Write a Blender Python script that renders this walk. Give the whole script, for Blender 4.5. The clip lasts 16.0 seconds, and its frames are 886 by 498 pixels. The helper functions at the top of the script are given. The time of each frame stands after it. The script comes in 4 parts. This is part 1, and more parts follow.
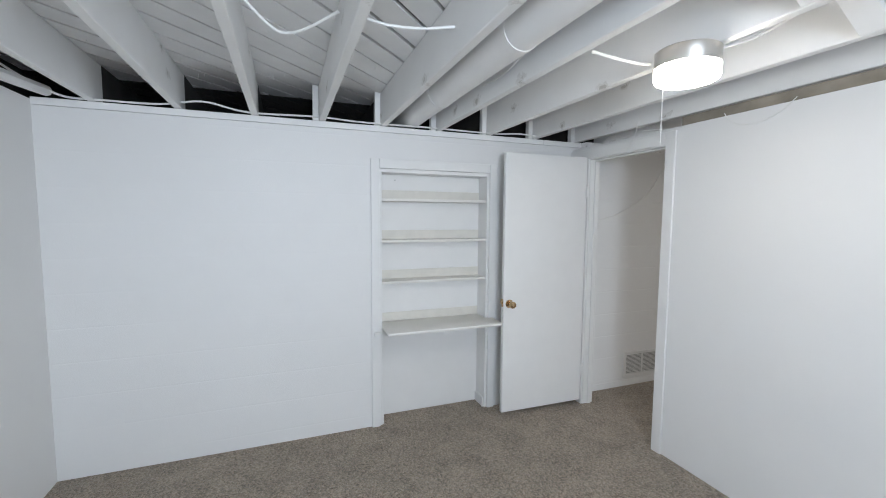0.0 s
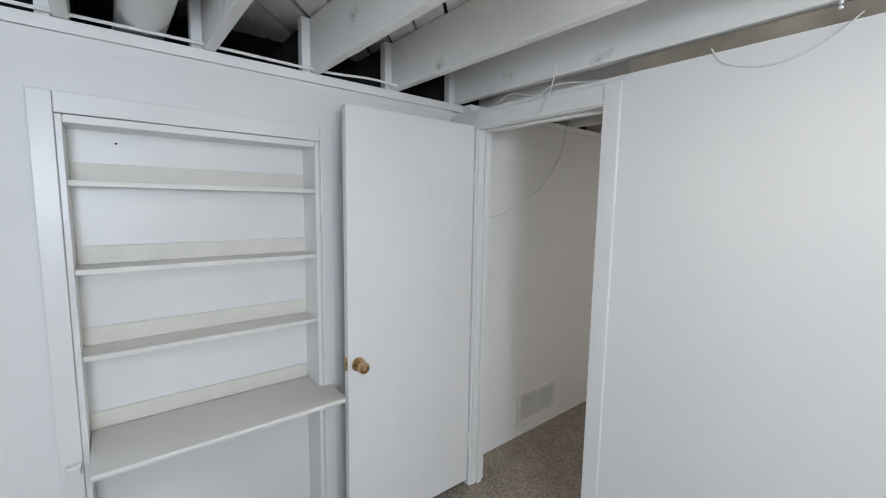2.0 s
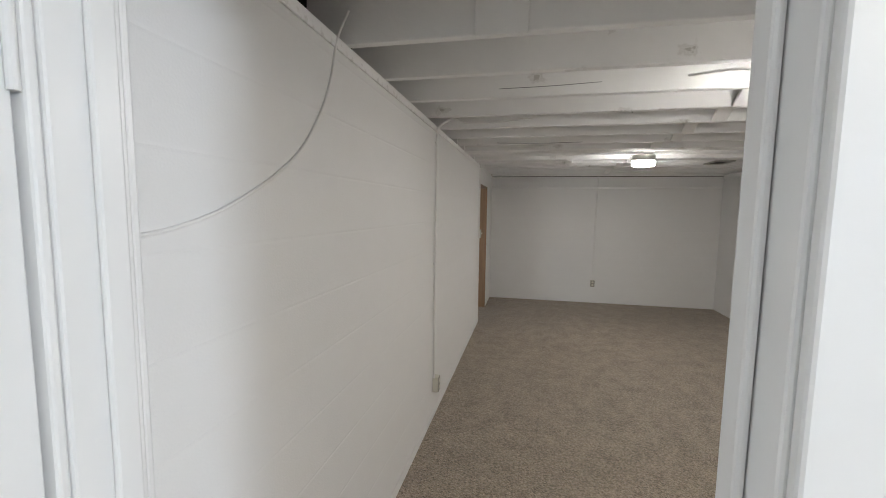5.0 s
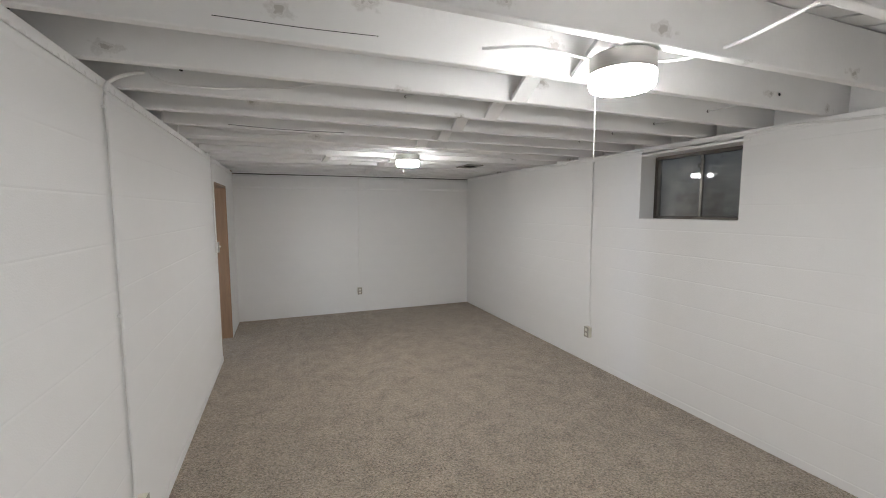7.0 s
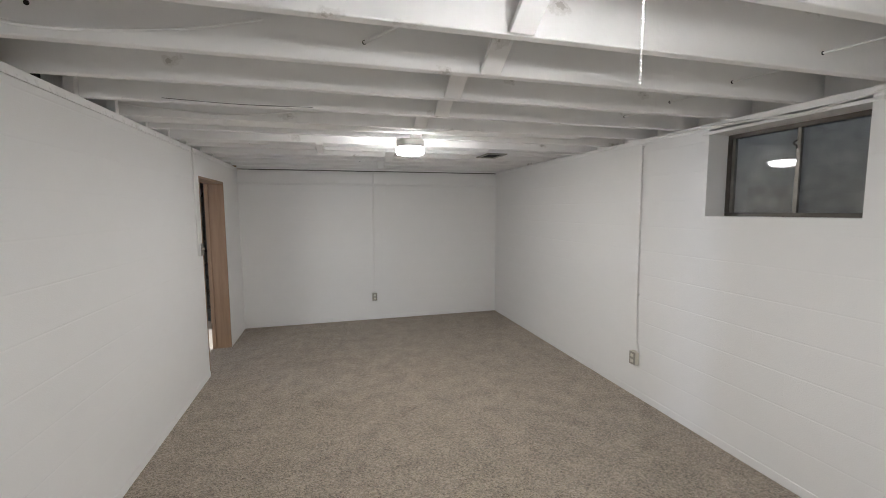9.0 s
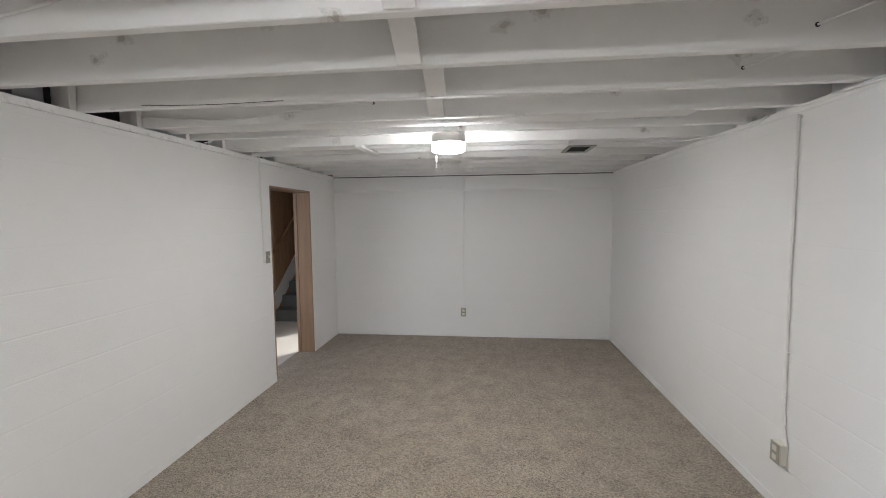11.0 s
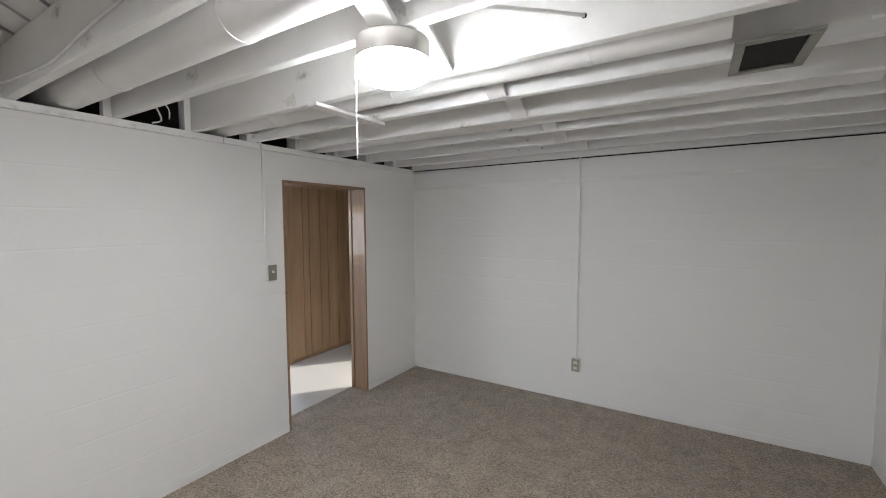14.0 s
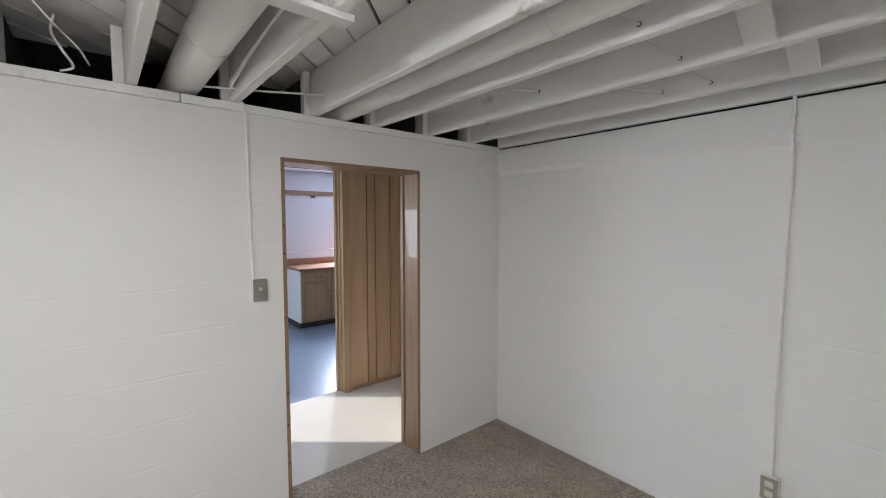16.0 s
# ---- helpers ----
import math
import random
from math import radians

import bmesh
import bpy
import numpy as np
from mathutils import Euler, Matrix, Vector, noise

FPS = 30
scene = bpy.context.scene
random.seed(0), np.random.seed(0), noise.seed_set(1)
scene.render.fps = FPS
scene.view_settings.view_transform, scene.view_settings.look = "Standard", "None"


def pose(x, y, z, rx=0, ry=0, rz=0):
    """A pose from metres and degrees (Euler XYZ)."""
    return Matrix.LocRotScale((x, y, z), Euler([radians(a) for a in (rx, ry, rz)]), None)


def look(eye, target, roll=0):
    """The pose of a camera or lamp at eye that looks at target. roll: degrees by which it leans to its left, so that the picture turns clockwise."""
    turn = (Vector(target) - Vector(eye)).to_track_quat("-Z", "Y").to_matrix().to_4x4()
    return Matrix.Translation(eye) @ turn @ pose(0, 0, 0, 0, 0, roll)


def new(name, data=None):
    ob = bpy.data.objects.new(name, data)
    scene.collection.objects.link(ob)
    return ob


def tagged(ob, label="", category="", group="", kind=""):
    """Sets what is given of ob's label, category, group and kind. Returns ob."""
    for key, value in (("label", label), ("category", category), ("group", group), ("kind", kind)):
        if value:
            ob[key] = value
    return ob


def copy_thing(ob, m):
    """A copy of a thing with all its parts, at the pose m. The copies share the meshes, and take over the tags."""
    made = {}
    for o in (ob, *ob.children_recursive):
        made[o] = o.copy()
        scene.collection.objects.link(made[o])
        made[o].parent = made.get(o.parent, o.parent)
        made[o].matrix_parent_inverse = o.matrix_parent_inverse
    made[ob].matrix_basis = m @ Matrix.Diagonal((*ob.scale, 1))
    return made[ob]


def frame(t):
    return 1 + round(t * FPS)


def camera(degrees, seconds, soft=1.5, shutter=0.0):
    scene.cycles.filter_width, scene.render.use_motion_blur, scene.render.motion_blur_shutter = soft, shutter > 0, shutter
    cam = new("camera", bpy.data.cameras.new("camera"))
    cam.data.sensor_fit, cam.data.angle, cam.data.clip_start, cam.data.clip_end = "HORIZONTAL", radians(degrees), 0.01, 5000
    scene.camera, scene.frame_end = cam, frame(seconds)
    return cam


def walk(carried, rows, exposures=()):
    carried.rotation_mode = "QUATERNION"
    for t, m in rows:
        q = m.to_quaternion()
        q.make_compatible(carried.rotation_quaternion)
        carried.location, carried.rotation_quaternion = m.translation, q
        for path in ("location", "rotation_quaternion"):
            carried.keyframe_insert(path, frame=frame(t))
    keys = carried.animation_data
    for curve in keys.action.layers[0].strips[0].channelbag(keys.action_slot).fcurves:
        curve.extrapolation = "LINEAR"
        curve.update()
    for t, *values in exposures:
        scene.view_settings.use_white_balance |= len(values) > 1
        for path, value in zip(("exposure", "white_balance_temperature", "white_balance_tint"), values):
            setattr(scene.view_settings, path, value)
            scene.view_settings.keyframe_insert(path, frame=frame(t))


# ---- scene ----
cam = camera(94.4, 16.0, soft=1.0)
PATH = [
    (0, (2.881, -2.708, 1.568), (1.018, -2.0, 1.409), 0.4),
    (0.5, (2.634, -2.558, 1.584), (0.798, -1.782, 1.416), 0.5),
    (1, (2.361, -2.373, 1.611), (0.592, -1.458, 1.427), 0.3),
    (1.5, (2.084, -2.132, 1.611), (0.429, -1.025, 1.421), 0.8),
    (2, (1.788, -1.968, 1.637), (0.248, -0.711, 1.416), 0.9),
    (2.5, (1.501, -1.863, 1.63), (0.15, -0.402, 1.422), 0.7),
    (3, (1.259, -1.644, 1.632), (0.091, -0.035, 1.417), 0.6),
    (5.5, (0.652, -0.574, 1.603), (0.522, 1.413, 1.412), 0.7),
    (6, (0.65, -0.386, 1.622), (0.845, 1.594, 1.428), 0.7),
    (6.5, (0.673, -0.19, 1.625), (1.162, 1.74, 1.431), 0.7),
    (7, (0.69, 0.03, 1.652), (1.404, 1.888, 1.464), -0.1),
    (7.5, (0.763, 0.222, 1.653), (1.581, 2.035, 1.441), -0.4),
    (8, (0.848, 0.432, 1.661), (1.642, 2.255, 1.446), -0.4),
    (8.5, (0.993, 0.549, 1.645), (1.684, 2.415, 1.441), -0.4),
    (9, (1.204, 0.609, 1.627), (1.724, 2.531, 1.437), -0.3),
    (9.5, (1.437, 0.701, 1.637), (1.762, 2.666, 1.455), -0.4),
    (10, (1.674, 0.818, 1.65), (1.81, 2.806, 1.482), -0.4),
    (12.5, (2.644, 1.967, 1.625), (1.961, 3.842, 1.496), -0.6),
    (13, (2.732, 2.277, 1.626), (1.911, 4.097, 1.497), -0.6),
    (13.5, (2.722, 2.614, 1.629), (1.785, 4.376, 1.503), -0.6),
    (14, (2.672, 2.976, 1.641), (1.626, 4.675, 1.506), -0.3),
    (14.5, (2.634, 3.319, 1.634), (1.452, 4.927, 1.501), -0.4),
    (15, (2.46, 3.611, 1.632), (1.181, 5.143, 1.498), -0.2),
    (15.5, (2.348, 3.935, 1.621), (0.951, 5.36, 1.487), 0.0),
    (16, (2.229, 4.251, 1.626), (0.7, 5.533, 1.489), 0.1),
]
walk(cam, [(t, look(eye, target, roll)) for t, eye, target, roll in PATH],
     [(0, -0.80, 6560, 10), (0.6, -0.86, 6580, 10), (1.0, -1.03, 6600, 10), (1.5, -0.98, 6620, 10), (2.5, -0.86, 6700, 10), (3.0, -0.84, 6760, 10), (5.3, -0.1, 6760, 10), (6.5, 0.13, 6430, 10),
      (8.0, 0.17, 6450, 10), (10.0, 0.25, 6420, 10), (12.5, 0.28, 6280, 10), (14.0, 0.31, 6280, 10), (15.0, 0.42, 6300, 10), (16, 0.47, 6320, 10)])

# ---- light ----
world = bpy.data.worlds.new("sky")
scene.world = world
world.use_nodes = True
sky = world.node_tree.nodes.new("ShaderNodeTexSky")
sky.sky_type, sky.sun_disc = "NISHITA", False
sky.sun_elevation, sky.sun_rotation = radians(20), radians(219.7)
back = world.node_tree.nodes["Background"]
world.node_tree.links.new(sky.outputs[0], back.inputs[0])
back.inputs[1].default_value = 0.1

LAMP_SIDE, LAMP_FACE = 85.0, 150.0    # the diffuser is brightest downwards
FIRST_SIDE, FIRST_FACE = 42.0, 60.0


def daylight(name, eye, target, w, h, watts, colour):
    d = bpy.data.lights.new(name, "AREA")
    d.shape, d.size, d.size_y, d.energy, d.color = "RECTANGLE", w, h, watts, colour
    ob = new(name, d)
    ob.matrix_world = look(eye, target)
    return ob


daylight("window_daylight", (4.33, -2.5, 1.78), (0, -2.65, 2.2), 0.9, 0.55, 126, (0.735, 0.852, 1.0))
daylight("kitchen_daylight", (-4.36, 7.58, 1.45), (0.0, 7.55, 0.8), 0.3, 1.2, 140, (0.74, 0.82, 1.0))
daylight("kitchen_daylight", (-3.03, 3.21, 1.4), (-1.0, 5.6, 0.0), 1.1, 0.9, 30, (0.80, 0.90, 1.0))

sun = bpy.data.lights.new("sun", "SUN")
sun.energy, sun.angle, sun.color = 4.0, radians(0.5), (1.0, 0.95, 0.87)
new("sun", sun).matrix_world = look((-0.64, -0.77, 0.364), (0, 0, 0))

# ---- materials ----
def material(name, colour, rough=0.5, metal=0.0, spread=0.06, scale=6.0, grain=120.0, bump=0.15, dist=0.002, spec=0.5, per_piece=0.0, coat=0.0):
    m = bpy.data.materials.new(name)
    m.use_nodes = True
    nt = m.node_tree
    n, link = nt.nodes, nt.links
    b = n["Principled BSDF"]
    b.inputs["Roughness"].default_value, b.inputs["Metallic"].default_value = rough, metal
    b.inputs["Specular IOR Level"].default_value = spec
    b.inputs["Coat Weight"].default_value = coat
    tc = n.new("ShaderNodeTexCoord")
    big, fine = n.new("ShaderNodeTexNoise"), n.new("ShaderNodeTexNoise")
    big.inputs["Scale"].default_value, big.inputs["Detail"].default_value = scale, 5
    fine.inputs["Scale"].default_value, fine.inputs["Detail"].default_value = grain, 3
    link.new(tc.outputs["Object"], big.inputs["Vector"])
    link.new(tc.outputs["Object"], fine.inputs["Vector"])
    ramp = n.new("ShaderNodeValToRGB")
    c = Vector(colour)
    ramp.color_ramp.elements[0].position, ramp.color_ramp.elements[1].position = 0.3, 0.7
    ramp.color_ramp.elements[0].color = (*(c * (1 - spread)), 1)
    ramp.color_ramp.elements[1].color = (*[min(1, v * (1 + spread)) for v in c], 1)
    link.new(big.outputs["Fac"], ramp.inputs["Fac"])
    out = ramp.outputs["Color"]
    if per_piece:
        info, hsv, rng = n.new("ShaderNodeObjectInfo"), n.new("ShaderNodeHueSaturation"), n.new("ShaderNodeMapRange")
        rng.inputs["To Min"].default_value, rng.inputs["To Max"].default_value = 1 - per_piece, 1 + per_piece
        link.new(info.outputs["Random"], rng.inputs["Value"])
        link.new(rng.outputs["Result"], hsv.inputs["Value"])
        link.new(out, hsv.inputs["Color"])
        out = hsv.outputs["Color"]
    link.new(out, b.inputs["Base Color"])
    bp = n.new("ShaderNodeBump")
    bp.inputs["Strength"].default_value, bp.inputs["Distance"].default_value = bump, dist
    link.new(fine.outputs["Fac"], bp.inputs["Height"])
    link.new(bp.outputs["Normal"], b.inputs["Normal"])
    return m


def wood(name, dark, light, rough=0.45, axis="Z", grain=9.0, coat=0.0, per_piece=0.0):
    m = material(name, light, rough, grain=60, bump=0.08, coat=coat)
    nt = m.node_tree
    n, link = nt.nodes, nt.links
    tc, mp, no = n.new("ShaderNodeTexCoord"), n.new("ShaderNodeMapping"), n.new("ShaderNodeTexNoise")
    s = [grain, grain, grain]
    s["XYZ".index(axis)] = grain / 14
    mp.inputs["Scale"].default_value = s
    no.inputs["Scale"].default_value, no.inputs["Detail"].default_value, no.inputs["Roughness"].default_value = 2.4, 8, 0.65
    link.new(tc.outputs["Object"], mp.inputs["Vector"])
    link.new(mp.outputs["Vector"], no.inputs["Vector"])
    ramp = n.new("ShaderNodeValToRGB")
    ramp.color_ramp.elements[0].position, ramp.color_ramp.elements[1].position = 0.28, 0.72
    ramp.color_ramp.elements[0].color, ramp.color_ramp.elements[1].color = (*dark, 1), (*light, 1)
    link.new(no.outputs["Fac"], ramp.inputs["Fac"])
    out = ramp.outputs["Color"]
    if per_piece:
        info, hsv, rng = n.new("ShaderNodeObjectInfo"), n.new("ShaderNodeHueSaturation"), n.new("ShaderNodeMapRange")
        rng.inputs["To Min"].default_value, rng.inputs["To Max"].default_value = 1 - per_piece, 1 + per_piece
        link.new(info.outputs["Random"], rng.inputs["Value"])
        link.new(rng.outputs["Result"], hsv.inputs["Value"])
        link.new(out, hsv.inputs["Color"])
        out = hsv.outputs["Color"]
    link.new(out, n["Principled BSDF"].inputs["Base Color"])
    return m


def add_knots(m, scale=2.6, size=0.045):
    """Knots bleeding through the paint, scattered anew on each piece: x runs along the timber, z up its face."""
    nt = m.node_tree
    n, link = nt.nodes, nt.links
    b = n["Principled BSDF"]
    tc, mp, vo, no = n.new("ShaderNodeTexCoord"), n.new("ShaderNodeMapping"), n.new("ShaderNodeTexVoronoi"), n.new("ShaderNodeTexNoise")
    info, mul, com = n.new("ShaderNodeObjectInfo"), n.new("ShaderNodeMath"), n.new("ShaderNodeCombineXYZ")
    mul.operation = "MULTIPLY"
    mul.inputs[1].default_value = 61.0
    link.new(info.outputs["Random"], mul.inputs[0])
    link.new(mul.outputs[0], com.inputs["X"])
    mp.inputs["Scale"].default_value = (0.62, 0.0, 1.15)
    mp.inputs["Rotation"].default_value = (radians(-90), 0, 0)
    link.new(com.outputs["Vector"], mp.inputs["Location"])
    link.new(tc.outputs["Object"], mp.inputs["Vector"])
    no.inputs["Scale"].default_value, no.inputs["Detail"].default_value = 30, 4
    link.new(tc.outputs["Object"], no.inputs["Vector"])
    vo.voronoi_dimensions = "2D"
    vo.inputs["Scale"].default_value = scale
    link.new(mp.outputs["Vector"], vo.inputs["Vector"])
    add = n.new("ShaderNodeMath")
    add.operation = "MULTIPLY_ADD"
    add.inputs[1].default_value = 0.26
    link.new(no.outputs["Fac"], add.inputs[0])
    link.new(vo.outputs["Distance"], add.inputs[2])
    ring = n.new("ShaderNodeValToRGB")
    e = ring.color_ramp.elements
    e[0].position, e[0].color = size + 0.095, (0.75, 0.75, 0.75, 1)
    e[1].position, e[1].color = size + 0.165, (0, 0, 0, 1)
    e.new(size + 0.115).color = (0.16, 0.16, 0.16, 1)
    e.new(size + 0.13).color = (0.34, 0.34, 0.34, 1)
    link.new(add.outputs[0], ring.inputs["Fac"])
    mix = n.new("ShaderNodeMix")
    mix.data_type = "RGBA"
    src = b.inputs["Base Color"].links[0].from_socket
    link.new(ring.outputs["Color"], mix.inputs[0])
    link.new(src, mix.inputs[6])
    mix.inputs[7].default_value = (0.46, 0.43, 0.39, 1)
    link.new(mix.outputs[2], b.inputs["Base Color"])


def carpet_material(name, dark, light, ribs=0.0):
    m = material(name, light, 0.95, spec=0.1)
    nt = m.node_tree
    n, link = nt.nodes, nt.links
    b = n["Principled BSDF"]
    b.inputs["Sheen Weight"].default_value, b.inputs["Sheen Roughness"].default_value = 0.25, 0.5
    tc = n.new("ShaderNodeTexCoord")
    tuft, patch, speck = n.new("ShaderNodeTexVoronoi"), n.new("ShaderNodeTexNoise"), n.new("ShaderNodeTexNoise")
    tuft.inputs["Scale"].default_value = 125
    patch.inputs["Scale"].default_value, patch.inputs["Detail"].default_value, patch.inputs["Distortion"].default_value = 6.0, 6, 0.4
    speck.inputs["Scale"].default_value, speck.inputs["Detail"].default_value, speck.inputs["Roughness"].default_value = 60, 5, 0.7
    for t in (tuft, patch, speck):
        link.new(tc.outputs["Object"], t.inputs["Vector"])
    one = n.new("ShaderNodeSeparateColor")
    link.new(tuft.outputs["Color"], one.inputs["Color"])
    total = None
    for out, share in ((one.outputs[0], 0.28), (speck.outputs["Fac"], 0.46), (patch.outputs["Fac"], 0.26)):
        w = n.new("ShaderNodeMath")
        w.operation = "MULTIPLY_ADD"
        w.inputs[1].default_value = share
        link.new(out, w.inputs[0])
        if total:
            link.new(total, w.inputs[2])
        else:
            w.inputs[2].default_value = 0.0
        total = w.outputs[0]
    ramp = n.new("ShaderNodeValToRGB")
    ramp.color_ramp.elements[0].position, ramp.color_ramp.elements[1].position = 0.33, 0.67
    ramp.color_ramp.elements[0].color, ramp.color_ramp.elements[1].color = (*dark, 1), (*light, 1)
    link.new(total, ramp.inputs["Fac"])
    link.new(ramp.outputs["Color"], b.inputs["Base Color"])
    bp = [x for x in n if x.type == "BUMP"][0]
    bp.inputs["Strength"].default_value, bp.inputs["Distance"].default_value = 1.0, 0.009
    if ribs:
        wave = n.new("ShaderNodeTexWave")
        wave.inputs["Scale"].default_value = ribs
        wave.bands_direction = "DIAGONAL"
        link.new(tc.outputs["Object"], wave.inputs["Vector"])
        link.new(wave.outputs["Fac"], bp.inputs["Height"])
        bp.inputs["Strength"].default_value, bp.inputs["Distance"].default_value = 0.3, 0.001
        stripe = n.new("ShaderNodeMix")
        stripe.data_type = "RGBA"
        stripe.inputs[6].default_value = (*dark, 1)
        link.new(wave.outputs["Fac"], stripe.inputs[0])
        link.new(ramp.outputs["Color"], stripe.inputs[7])
        link.new(stripe.outputs[2], b.inputs["Base Color"])
    else:
        link.new(tuft.outputs["Distance"], bp.inputs["Height"])
    return m


def glow(name, colour, strength):
    m = bpy.data.materials.new(name)
    m.use_nodes = True
    b = m.node_tree.nodes["Principled BSDF"]
    b.inputs["Base Color"].default_value = (0.9, 0.9, 0.9, 1)
    b.inputs["Emission Color"].default_value = (*colour, 1)
    b.inputs["Emission Strength"].default_value = strength
    return m


WALL = material("painted_block", (0.86, 0.852, 0.838), 0.55, spread=0.015, scale=2.5, grain=160, bump=0.35, dist=0.002)
PLASTER = material("painted_board", (0.86, 0.852, 0.838), 0.5, spread=0.012, scale=2.0, grain=90, bump=0.12, dist=0.001)
TIMBER = material("painted_timber", (0.885, 0.877, 0.862), 0.62, spread=0.025, scale=4, grain=45, bump=0.4, dist=0.002)
add_knots(TIMBER)
DECK = material("painted_deck_board", (0.87, 0.862, 0.85), 0.55, spread=0.04, scale=5, grain=50, bump=0.4, dist=0.002)
TRIM = material("gloss_white_trim", (0.86, 0.852, 0.835), 0.32, spread=0.012, scale=8, grain=60, bump=0.1, dist=0.001)
DUCT = material("painted_duct", (0.875, 0.867, 0.855), 0.42, spread=0.03, scale=5, grain=30, bump=0.2, dist=0.002)
CABLE = material("white_cable", (0.86, 0.85, 0.83), 0.4, spread=0.02, bump=0.0)
KITCHEN = material("lavender_grey_wall_paint", (0.64, 0.64, 0.68), 0.55, spread=0.02, scale=3, grain=80, bump=0.15, dist=0.001)
# near-black for dark parts; also puts shade into the unlit joist space
DARK = material("near_black_and_shade", (0.06, 0.055, 0.05), 0.9, spread=0.2)
HOLE = material("bore_hole", (0.014, 0.013, 0.012), 0.95)
CARPET = carpet_material("beige_cut_pile_carpet", (0.18, 0.146, 0.11), (0.53, 0.44, 0.345))
RIBBED = carpet_material("ribbed_carpet", (0.63, 0.59, 0.53), (0.69, 0.65, 0.59), ribs=55)
STAIRCARPET = carpet_material("stair_carpet", (0.10, 0.11, 0.10), (0.20, 0.21, 0.20))
CREAM = material("cream_shelf_paint", (0.84, 0.815, 0.765), 0.4, spread=0.02, scale=6, grain=60, bump=0.1, dist=0.001)
CLEAT = material("cream_cleat_paint", (0.78, 0.75, 0.685), 0.45, spread=0.05, scale=9, grain=60, bump=0.12, dist=0.001)
BARE = material("bare_board", (0.30, 0.26, 0.21), 0.8, spread=0.25, scale=7, grain=40, bump=0.4)
BLUEFLOOR = material("blue_grey_floor_paint", (0.20, 0.25, 0.33), 0.35, spread=0.06, grain=40, bump=0.05)
PANEL = wood("walnut_panelling", (0.33, 0.205, 0.112), (0.45, 0.295, 0.17), 0.38, "Z", 7, coat=0.2, per_piece=0.12)
JAMB = wood("stained_jamb", (0.24, 0.145, 0.082), (0.36, 0.225, 0.135), 0.42, "Z", 9, coat=0.25)
OAK = wood("pale_oak_cabinet", (0.30, 0.18, 0.09), (0.44, 0.29, 0.155), 0.4, "Z", 8, coat=0.2)
COUNTER = material("red_brown_laminate", (0.30, 0.16, 0.10), 0.35, spread=0.1, scale=20)
BRASS = material("brass", (0.62, 0.44, 0.25), 0.25, 1.0, spread=0.08, scale=30, bump=0.02)
NICKEL = material("brushed_nickel", (0.62, 0.60, 0.57), 0.32, 1.0, spread=0.04, grain=200, bump=0.05)
STEEL = material("grey_steel", (0.36, 0.36, 0.34), 0.4, 0.8, spread=0.12, scale=20, bump=0.1)
BRONZE = material("bronze_window_frame", (0.10, 0.088, 0.075), 0.4, 0.5, spread=0.2, scale=10, bump=0.1)
SASH = material("weathered_bronze_sash", (0.20, 0.185, 0.165), 0.4, 0.5, spread=0.2, scale=14, bump=0.1)
PLATE = material("grey_switch_plate", (0.30, 0.29, 0.25), 0.35, 0.4, spread=0.1, scale=20)
OUTLET = material("beige_outlet_cover", (0.37, 0.35, 0.30), 0.4, spread=0.05, scale=20)
IVORY = material("ivory_plastic", (0.72, 0.69, 0.60), 0.35, spread=0.03)
WELL = material("galvanised_window_well", (0.40, 0.375, 0.345), 0.5, 0.3, spread=0.25, scale=8, grain=30, bump=0.3)
LAMP_TINT, FIRST_TINT = (1.0, 0.996, 0.992), (1.0, 0.955, 0.885)
LIGHT = (glow("lamp_diffuser_side", LAMP_TINT, LAMP_SIDE), glow("lamp_diffuser_face", LAMP_TINT, LAMP_FACE))
LIGHT_FIRST = (glow("lamp_diffuser_side", FIRST_TINT, FIRST_SIDE), glow("lamp_diffuser_face", FIRST_TINT, FIRST_FACE))
GLASS = bpy.data.materials.new("window_glass")
GLASS.use_nodes = True
_g = GLASS.node_tree.nodes["Principled BSDF"]
_g.inputs["Base Color"].default_value = (0.9, 0.93, 0.93, 1)
_g.inputs["Transmission Weight"].default_value = 1.0
_g.inputs["Roughness"].default_value, _g.inputs["IOR"].default_value = 0.02, 1.45


# ---- builders ----
def finish(name, bm, mat, parent=None, label="", smooth=False):
    me = bpy.data.meshes.new(name)
    bmesh.ops.recalc_face_normals(bm, faces=bm.faces)
    bm.to_mesh(me)
    bm.free()
    if smooth:
        for p in me.polygons:
            p.use_smooth = True
        me.set_sharp_from_angle(angle=radians(40))
    me.materials.append(mat)
    ob = new(name, me)
    ob.parent = parent
    if label:
        tagged(ob, label)
    return ob


def part(name, bm, mat, parent, label="", smooth=False):
    return finish(name, bm, mat, parent, label, smooth)


def thing(name, label, category, group="", kind="", at=(0, 0, 0)):
    ob = new(name)
    ob.empty_display_size = 0.1
    ob.matrix_world = Matrix.Translation(at)
    return tagged(ob, label, category, group, kind)


